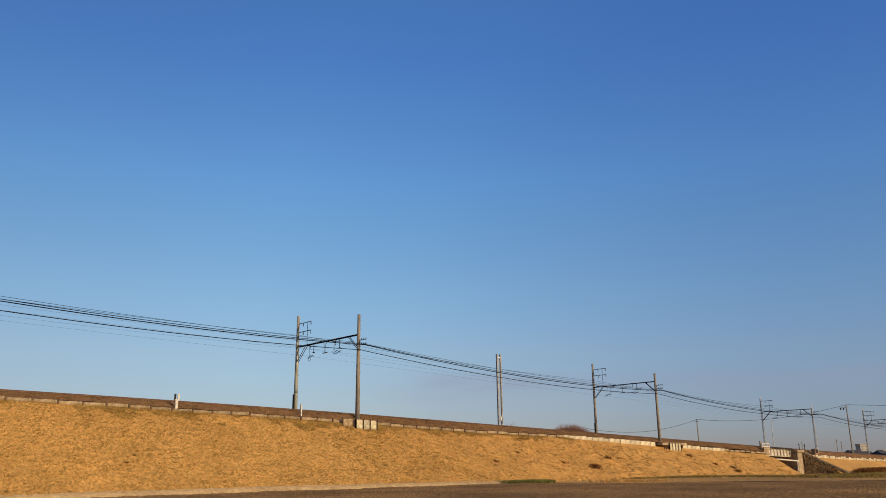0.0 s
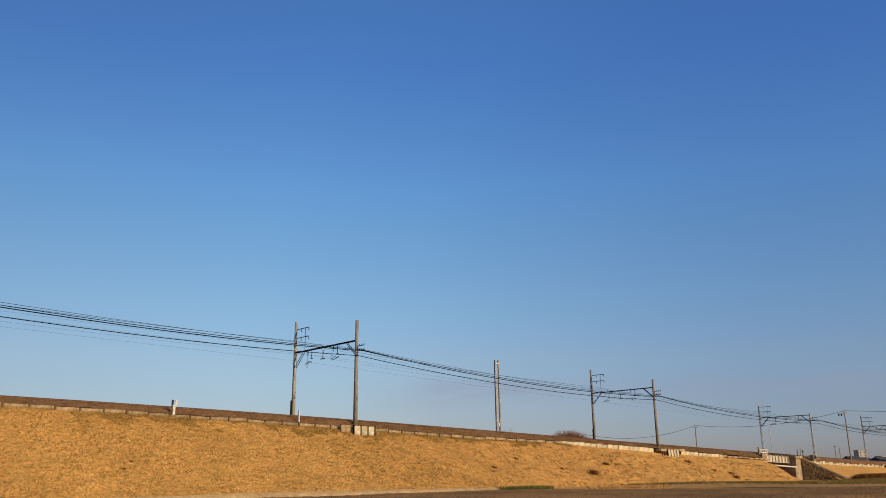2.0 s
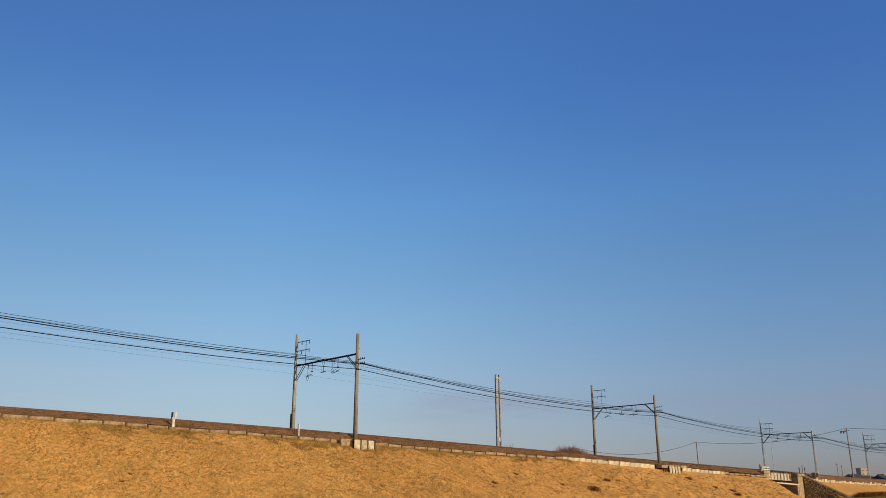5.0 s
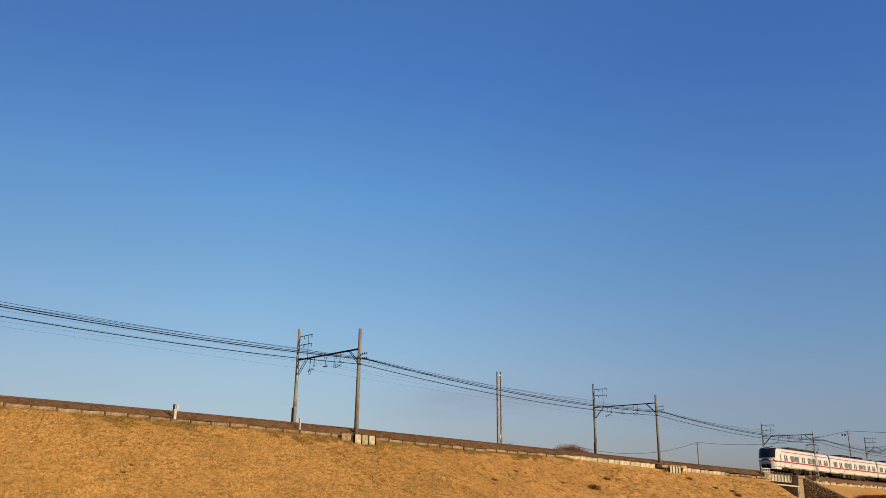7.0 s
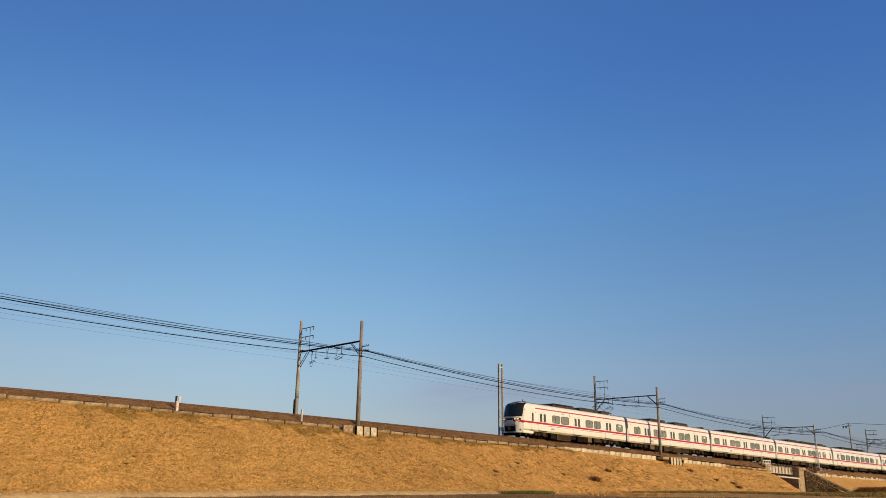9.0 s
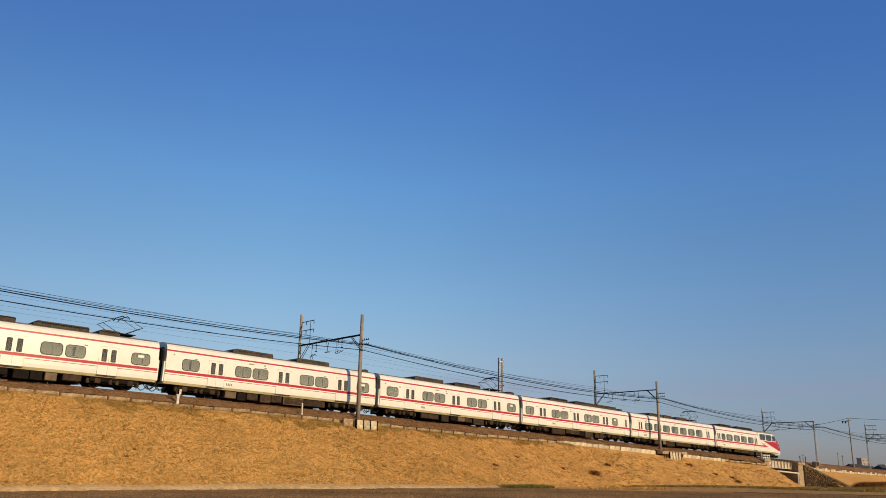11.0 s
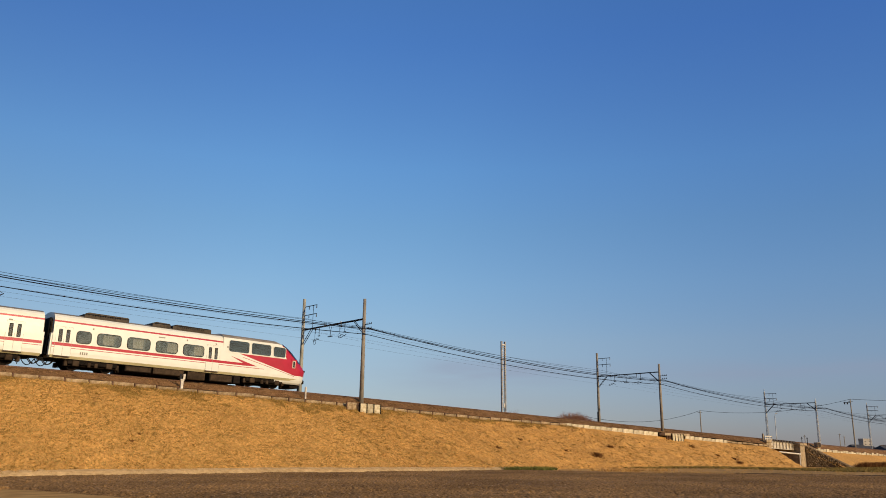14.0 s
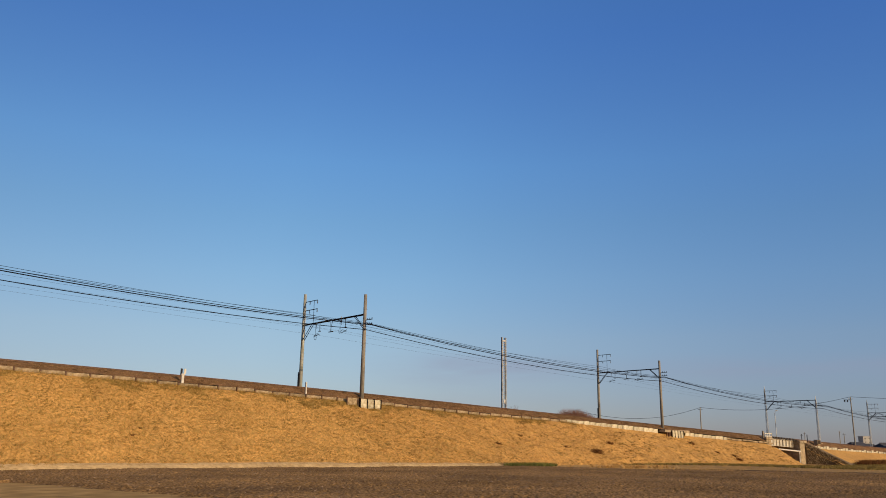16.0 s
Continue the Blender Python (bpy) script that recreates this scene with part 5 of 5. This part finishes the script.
def small_marks(parent, spots):
    for x, z, w, h in spots:
        part("marking", boxed(x, x + w, -wall_y(z) - 0.012, -wall_y(z) + 0.02, z, z + h), M_TEXT, parent)


def car(name, label):
    return empty(name, label, "train car", None, "cars of the train")


GAP = 0.26


def three_door_car(x1, seed, label, pant, units, crew=False, first=0.0, k=1.0, dx=0.15):
    """A saloon car with three double doors. It runs from x = 0 to x1."""
    c = car("train_car", label)
    if not first:
        plain_body(GAP, x1 - GAP, "body", c)
        gangway(c, GAP, -1)
    gangway(c, x1 - GAP, 1)
    for x, w in ((1.45, 1.3), (5.55, 1.32), (6.98, 1.32), (11.1, 1.32), (12.5, 1.24), (16.6 if not crew else 16.1, 1.28 if not crew else 1.06)):
        if first and x < 2:
            continue
        window(c, x * k + dx, 2.06, w, 0.80, 0.24)
    for x in (3.45, 9.02, 14.55 if not crew else 14.3):
        door(c, x * k + dx)
    if crew:
        door(c, x1 - 0.95, 1, 0.56, 0.26)
    underframe(c, GAP, x1 - GAP, seed)
    for x, w in units:
        roof_unit(c, x, w)
    if pant:
        pantograph(c, pant)
    small_marks(c, ((0.75, 2.62, 0.1, 0.1), (7.9, 2.66, 0.1, 0.12), (2.3, 2.5, 0.22, 0.07), (7.9, 2.5, 0.22, 0.07), (13.3, 2.5, 0.22, 0.07), (6.6, 2.68, 0.45, 0.08)))
    plate_marks(c, 4.9, 0.98, 4)
    pane_x = (16.6 if not crew else 16.1) * k + dx
    part("notice", boxed(pane_x - 0.2, pane_x + 0.2, -1.392, -1.365, 2.16, 2.33), M_CREAM, c, "white paper notice in a window")
    return c


def lead_car(x1, label):
    """The leading car: a raked cab with a wrap-round windscreen at x = 0."""
    c = three_door_car(x1, 3, label, x1 - 2.6, ((5.6, 3.6), (10.2, 3.4), (14.2, 1.4)), first=2.0, k=1.025, dx=0.0)
    bm = bmesh.new()
    sec = section(SIDE)

    def front(y, z):
        rake = float(np.interp(z, [0.6, 1.0, 1.35, 1.75, 2.2, 3.0, 3.25, 3.57], [0.12, 0.04, 0.0, 0.02, 0.08, 0.28, 0.48, 1.25]))
        return rake + 0.62 * (abs(y) / HALF) ** 3.0

    stations = [0.0, 0.33, 0.66, 1.0]
    rings = []
    for t in stations:
        ring = []
        for y, z in sec:
            xf = front(y, z)
            ring.append((xf + (2.4 - xf) * t, y * (0.965 + 0.035 * min(1, 1.6 * t)), z))
        rings.append(ring)
    rings.append([(x1 - GAP, y, z) for y, z in sec])
    vs = loft(bm, rings)
    bm.faces.new(vs[-1])
    bm.faces.new([v for v in (vs[0][0], *[r_[0] for r_ in vs[1:]], *[r_[-1] for r_ in vs[:0:-1]], vs[0][-1])])
    # front cap, in shrinking rings
    prev = vs[0]
    for sc in (0.8, 0.55, 0.3):
        cur = []
        for y, z in sec:
            yy, zz = y * sc * 0.965, 1.9 + (z - 1.9) * sc
            cur.append(bm.verts.new((front(yy, zz), yy, zz)))
        for k in range(len(cur) - 1):
            bm.faces.new((prev[k], prev[k + 1], cur[k + 1], cur[k]))
        bm.faces.new((prev[-1], prev[0], cur[0], cur[-1]))
        prev = cur
    bm.faces.new(prev)

    def rule(p):
        if p.x < 2.0 and 2.86 < p.z < 2.99:
            return 0
        if p.x < 2.3 and p.z < 3.35:
            return 1 if 1.41 < p.z < 1.59 else 2 if p.z < 0.82 else 0
        return paint_of(p.z, p.y)
    repaint(bm, rule)
    part("body", bm, PAINTS, c, "cream cab with red band")

    def patch(name, ys, zs, off, mat, label, parent=c):
        b = bmesh.new()
        g = [[b.verts.new((front(y, z) - off, y, z)) for z in zs] for y in ys]
        h = [[b.verts.new((front(y, z) + 0.05, y, z)) for z in zs] for y in ys]
        for i in range(len(ys) - 1):
            for j in range(len(zs) - 1):
                b.faces.new((g[i][j], g[i + 1][j], g[i + 1][j + 1], g[i][j + 1]))
        edge = [(i, 0) for i in range(len(ys))] + [(len(ys) - 1, j) for j in range(1, len(zs))] + [(i, len(zs) - 1) for i in range(len(ys) - 2, -1, -1)] + [(0, j) for j in range(len(zs) - 2, 0, -1)]
        for (i, j), (k, l) in zip(edge, edge[1:] + edge[:1]):
            b.faces.new((g[i][j], g[k][l], h[k][l], h[i][j]))
        return part(name, b, mat, parent, label)

    ys = np.linspace(-1.26, 1.26, 15).tolist()
    wide = np.linspace(-1.17, 1.17, 15).tolist()
    patch("screen_surround", np.linspace(-1.22, 1.22, 15).tolist(), np.linspace(1.98, 3.34, 8).tolist(), 0.03, M_RUBBER, "black windscreen surround")
    scr = patch("windscreen", wide, np.linspace(2.04, 3.20, 8).tolist(), 0.045, M_PANEBLACK, "dark wrap-round windscreen")
    patch("pillar", [-0.03, 0.03], np.linspace(1.95, 3.18, 8).tolist(), 0.075, M_RUBBER, "", scr)
    for y in (-0.6, 0.5):
        x = front(y, 2.0)
        part("wiper", tubed([(x - 0.08, y, 1.95), (front(y + 0.3, 2.6) - 0.09, y + 0.3, 2.6)], 0.014, n=4), M_RUBBER, scr)
    for side in (-1, 1):
        patch("lamp_housing", [side * 0.42, side * 0.7, side * 0.95, side * 1.14], [1.62, 1.70, 1.80], 0.03, M_RUBBER, "black lamp housing")
        for y in (0.66, 0.92):
            patch("headlight", [side * (y - 0.075), side * (y + 0.075)], [1.65, 1.77], 0.05, M_HEAD, "lit headlight")
    patch("name_panel", [-0.36, 0.0, 0.36], [1.62, 1.80], 0.03, M_UNIT, "dark panel between the lamps")
    patch("front_skirt", np.linspace(-1.2, 1.2, 13).tolist(), [0.42, 0.6, 0.8, 1.0], 0.025, M_CREAM, "cream front skirt below the red band")
    for side in (-1, 1):
        part("skirt", boxed(0.62, 2.25, min(side * 1.14, side * 1.26), max(side * 1.14, side * 1.26), 0.40, 0.70, bevel=0.05), M_CREAM, c, "cream side skirt")
    patch("apron", np.linspace(-0.7, 0.7, 7).tolist(), [0.5, 0.75, 1.02], 0.05, M_UNDER, "dark coupler recess")
    part("coupler", boxed(-0.35, 0.6, -0.16, 0.16, 0.62, 0.95, bevel=0.04), M_UNDER, c)
    part("plough", boxed(0.35, 0.6, -1.05, 1.05, 0.14, 0.44, bevel=0.03), M_UNDER, c)
    part("horn_cover", boxed(1.9, 2.3, -0.22, 0.22, 3.5, 3.64, bevel=0.04), M_UNIT, c)
    part("aerial", tubed([(1.6, -0.3, 3.5), (1.6, -0.3, 3.78)], 0.03, n=5), M_STEEL, c)
    door(c, 1.95, 1, 0.5, 0.22)
    return c


def seven_window_car(x1, label):
    c = car("train_car", label)
    plain_body(GAP, x1 - GAP, "body", c)
    gangway(c, GAP, -1)
    gangway(c, x1 - GAP, 1)
    for k in range(7):
        window(c, 3.72 + 1.92 * k, 2.06, 1.52, 0.80, 0.24, M_DIMSEAT)
    door(c, 2.0, 2, 0.5, 0.22)
    door(c, x1 - 1.85, 2, 0.5, 0.22)
    underframe(c, GAP, x1 - GAP, 8)
    for x, w in ((4.6, 3.0), (7.8, 1.7), (10.6, 2.5)):
        roof_unit(c, x, w)
    pantograph(c, x1 - 3.9)
    small_marks(c, ((3.0, 2.55, 0.28, 0.1), (3.3, 2.65, 0.1, 0.1), (9.3, 2.66, 0.45, 0.07), (11.2, 2.66, 0.1, 0.12), (17.0, 2.6, 0.22, 0.1)))
    plate_marks(c, 2.75, 0.98, 4)
    return c


def nose(y, z, x1):
    """Surface of the streamlined end."""
    back = float(np.interp(z, [0.55, 0.8, 1.1, 1.5, 1.95, 2.4, 2.9, 3.3, 3.45, 3.58], [0.16, 0.10, 0.05, 0.0, 0.36, 0.82, 1.36, 1.95, 2.35, 2.9]))
    return x1 - back - 0.95 * (abs(y) / HALF) ** 2.4


def panorama_car(x1, label):
    """The last car: a raised saloon with a long sloping nose at x = x1."""
    c = car("train_car", label)
    xr = x1 - 7.6                     # the raised part begins here
    plain_body(GAP, xr, "body", c, (True, False))
    gangway(c, GAP, -1)
    tall = SIDE[:8] + ((1.352, 2.30), (1.335, 2.75), (1.30, 3.16), (1.26, 3.30), (1.17, 3.42), (0.95, 3.53), (0.6, 3.60), (0.25, 3.63), (0.0, 3.635))
    sec = section(tall)
    bm = bmesh.new()
    rings = [[(xr, y, z) for y, z in sec], [(xr + 0.25, y, z) for y, z in sec]]
    for t in (0.0, 0.35, 0.6, 0.8, 0.92, 1.0):
        ring = []
        for y, z in sec:
            xn = nose(y, z, x1)
            xs = x1 - 3.3
            ring.append((xs + (xn - xs) * t, y * (1 - 0.10 * max(0, t - 0.3) ** 1.5), z))
        rings.append(ring)
    vs = loft(bm, rings)
    # nose cap
    prev = vs[-1]
    for sc in (0.82, 0.6, 0.35, 0.15):
        cur = []
        for y, z in sec:
            yy, zz = y * sc * 0.94, 1.5 + (z - 1.5) * sc
            cur.append(bm.verts.new((nose(yy, zz, x1), yy, zz)))
        for k in range(len(cur) - 1):
            bm.faces.new((prev[k], prev[k + 1], cur[k + 1], cur[k]))
        bm.faces.new((prev[-1], prev[0], cur[0], cur[-1]))
        prev = cur
    bm.faces.new(prev)
    bm.faces.new(vs[0])

    def cut(xa, za, xb, zb):
        d = Vector((xb - xa, 0, zb - za))
        bmesh.ops.bisect_plane(bm, geom=bm.verts[:] + bm.edges[:] + bm.faces[:], plane_co=(xa, 0, za), plane_no=(-d.z, 0, d.x))
    a0, a1 = (x1 - 6.5, 2.30), (x1 - 1.55, 1.08)
    cut(*a0, *a1)
    cut(a0[0], a0[1] - 0.16, a1[0], a1[1] - 0.045)
    cut(a0[0], a0[1] - 0.20, a1[0], a1[1] - 0.075)
    cut(xr, 1.07, x1, 1.07)
    cut(xr, 2.24, x1, 2.24)
    cut(x1 - 2.25, 2.2, x1 - 2.75, 3.6)
    tip_x, tip_z = x1 - 4.75, 1.45
    cut(x1 - 6.85, 1.99, tip_x, tip_z)
    cut(x1 - 6.75, 1.93, x1 - 6.0, 1.62)
    cut(x1 - 5.9, 1.41, tip_x, tip_z)

    def edge_z(x):
        return a0[1] + (a1[1] - a0[1]) * (x - a0[0]) / (a1[0] - a0[0])

    def rule(p):
        e = edge_z(p.x)
        nose_side = p.x > x1 - 2.25 - 0.5 * (p.z - 2.2) / 1.4
        if p.z > 3.33 and not nose_side:
            return 3
        if p.x < a0[0] or p.z < 0.82:
            return paint_of(p.z, p.y) if p.z < 2.5 else 0
        if p.z > e and p.z > 1.07 and (p.z < 2.24 or nose_side):
            return 1
        t = (p.x - a0[0]) / (a1[0] - a0[0])
        if 0 < t < 1 and e - 0.2 + 0.125 * t < p.z < e - 0.16 + 0.115 * t:
            return 1
        x = x1 - p.x
        if 4.75 < x:
            up = np.interp(x, [4.75, 6.85], [1.45, 1.99])
            lo = np.interp(x, [4.75, 5.9], [1.45, 1.41])
            arm = np.interp(x, [6.0, 6.75], [1.62, 1.93])
            if lo < p.z < min(up, 1.59 if x > 6.0 else 9) or (x > 6.0 and max(arm, 1.6) < p.z < up):
                return 1
        if p.x > a0[0] and 1.29 < p.z < 1.325 and x > 4.2:
            return 1
        return 0
    repaint(bm, rule)
    part("saloon", bm, PAINTS, c, "raised cream saloon with red sloping nose")
    # windscreen on the slope
    b = bmesh.new()
    zs, ys = np.linspace(2.0, 3.36, 9), np.linspace(-1.2, 1.2, 13)
    g = [[b.verts.new((nose(y, z, x1) + 0.05, y * 0.95, z + 0.03)) for z in zs] for y in ys]
    for i in range(len(ys) - 1):
        for j in range(len(zs) - 1):
            b.faces.new((g[i][j], g[i + 1][j], g[i + 1][j + 1], g[i][j + 1]))
    part("windscreen", b, M_PANEBLACK, c, "dark sloping windscreen")
    for x, w in ((x1 - 6.33, 1.66), (x1 - 4.49, 1.68), (x1 - 2.92, 1.10)):
        window(c, x, 2.72 if w > 1.2 else 2.70, w + 0.05, 0.90 if w > 1.2 else 0.82, 0.20, M_SALOON, M_CREAM, 0.04, yy=1.338 if w > 1.2 else 1.338, turn=0.0 if w > 1.2 else 2.6)
    # crew door in the nose flank
    for s in (-1, 1):
        xx = x1 - 1.55
        y = 1.312 * s
        d = part("crew_door", boxed(xx - 0.28, xx + 0.24, min(y, y + 0.03 * s), max(y, y + 0.03 * s), 1.15, 2.28, bevel=0.01), M_RED, c)
        part("door_window", boxed(xx - 0.17, xx + 0.1, min(y + 0.02 * s, y + 0.05 * s), max(y + 0.02 * s, y + 0.05 * s), 1.62, 2.18, bevel=0.01), M_MARK, d)
        part("pane", boxed(xx - 0.11, xx + 0.04, min(y + 0.02 * s, y + 0.062 * s), max(y + 0.02 * s, y + 0.062 * s), 1.68, 2.12, bevel=0.005), M_PANEBLACK, d)
    bm = bmesh.new()
    levels = []
    for z, back, half in ((0.42, 0.42, 1.02), (0.52, 0.24, 1.14), (0.70, 0.14, 1.24), (0.84, 0.10, 1.29)):
        pts = [(x1 - 3.1, -half)]
        for k in range(13):
            y = -half + 2 * half * k / 12
            pts.append((x1 - back - 0.95 * (abs(y) / HALF) ** 2.4, y))
        pts.append((x1 - 3.1, half))
        levels.append([bm.verts.new((px, py, z)) for px, py in pts])
    for la, lb in zip(levels, levels[1:]):
        for k in range(len(la)):
            j = (k + 1) % len(la)
            bm.faces.new((la[k], la[j], lb[j], lb[k]))
    bm.faces.new(levels[0][::-1])
    bm.faces.new(levels[-1])
    part("nose_skirt", bm, M_CREAM, c, "cream rounded skirt under the nose")
    part("coupler", boxed(x1 - 0.5, x1 + 0.22, -0.14, 0.14, 0.62, 0.92, bevel=0.04), M_UNDER, c)
    part("plough", boxed(x1 - 1.5, x1 - 0.75, -0.8, 0.8, 0.16, 0.44, bevel=0.05), M_UNDER, c)
    for s in (-1, 1):
        part("tail_lamp", boxed(x1 - 0.42, x1 - 0.2, 0.70 * s - 0.14, 0.70 * s + 0.14, 1.44, 1.58, bevel=0.03), M_RUBBER, c)
    window(c, 2.12, 2.06, 0.95, 0.80, 0.24, M_DIMSEAT)
    for k in range(4):
        window(c, 3.72 + 1.95 * k, 2.06, 1.58, 0.80, 0.24, M_DIMSEAT)
    door(c, 0.92, 2, 0.5, 0.22)
    door(c, xr - 0.75, 2, 0.5, 0.22)
    underframe(c, GAP, x1 - 1.2, 11)
    for x, w in ((2.1, 2.9), (6.6, 1.3), (8.05, 2.9)):
        roof_unit(c, x, w)
    small_marks(c, ((2.6, 2.62, 0.1, 0.1), (7.0, 2.66, 0.45, 0.07), (9.0, 2.66, 0.1, 0.12), (11.2, 2.66, 0.1, 0.1), (xr + 0.3, 2.55, 0.2, 0.12)))
    plate_marks(c, 2.0, 0.98, 4)
    return c


M_PANEBLACK = surface("dark_screen_glass", (0.012, 0.014, 0.018), (0.03, 0.033, 0.038), 0.8, 0.3, 0.22, 0.3, 0, spec=0.35)
M_SALOON = surface("dark_saloon", (0.008, 0.015, 0.017), (0.035, 0.052, 0.056), 1.4, 0.6, 0.8, 0.3, 0)
M_DIMSEAT = surface("dim_saloon", (0.025, 0.038, 0.038), (0.12, 0.14, 0.135), 2.2, 0.8, 0.9, 0.3, 0, stretch=(2, 1, 0.8))

# where each car's own x = 0 lies at 0 s, and its length
CARS = ((lead_car(18.5, "cream leading train car with red stripes and dark raked windscreen"), 309.0),
        (three_door_car(18.8, 4, "cream train car with red stripes and three double doors", 0, ((5.4, 3.4), (10.9, 3.1), (17.4, 0.6)), dx=0.62), 327.5),
        (three_door_car(18.2, 5, "cream train car with red stripes and a raised pantograph", 15.3, ((4.4, 3.5), (9.4, 3.4), (16.6, 1.0))), 346.3),
        (three_door_car(19.1, 6, "cream train car with red stripes and a crew door", 0, ((5.0, 3.0), (9.3, 4.0), (13.3, 3.6), (17.3, 0.8)), crew=True, dx=-0.12), 364.5),
        (seven_window_car(19.25, "cream train car with seven wide windows and a pantograph"), 383.6),
        (panorama_car(19.4, "cream rear train car with raised saloon and red streamlined nose"), 402.9))
SPEED = 27.65


# ---- what moves ----
def motions():
    """The six cars run down the line one behind the other."""
    for ob, start in CARS:
        rows = []
        for k in range(33):
            t = 0.5 * k
            s = start - SPEED * t
            a, b = on(s + 1.0, NEAR, 0), on(s + 18.0, NEAR, 0)
            d = Vector(b) - Vector(a)
            m = pose(0, 0, 0, 0, -math.degrees(math.atan2(d.z, d.x)), 0)
            m = pose(0, 0, 0, 0, 0, math.degrees(math.atan2(d.y, d.x))) @ m
            p = Vector(a) - d.normalized()
            rows.append((t, Matrix.Translation(p) @ m))
        walk(ob, rows)


motions()
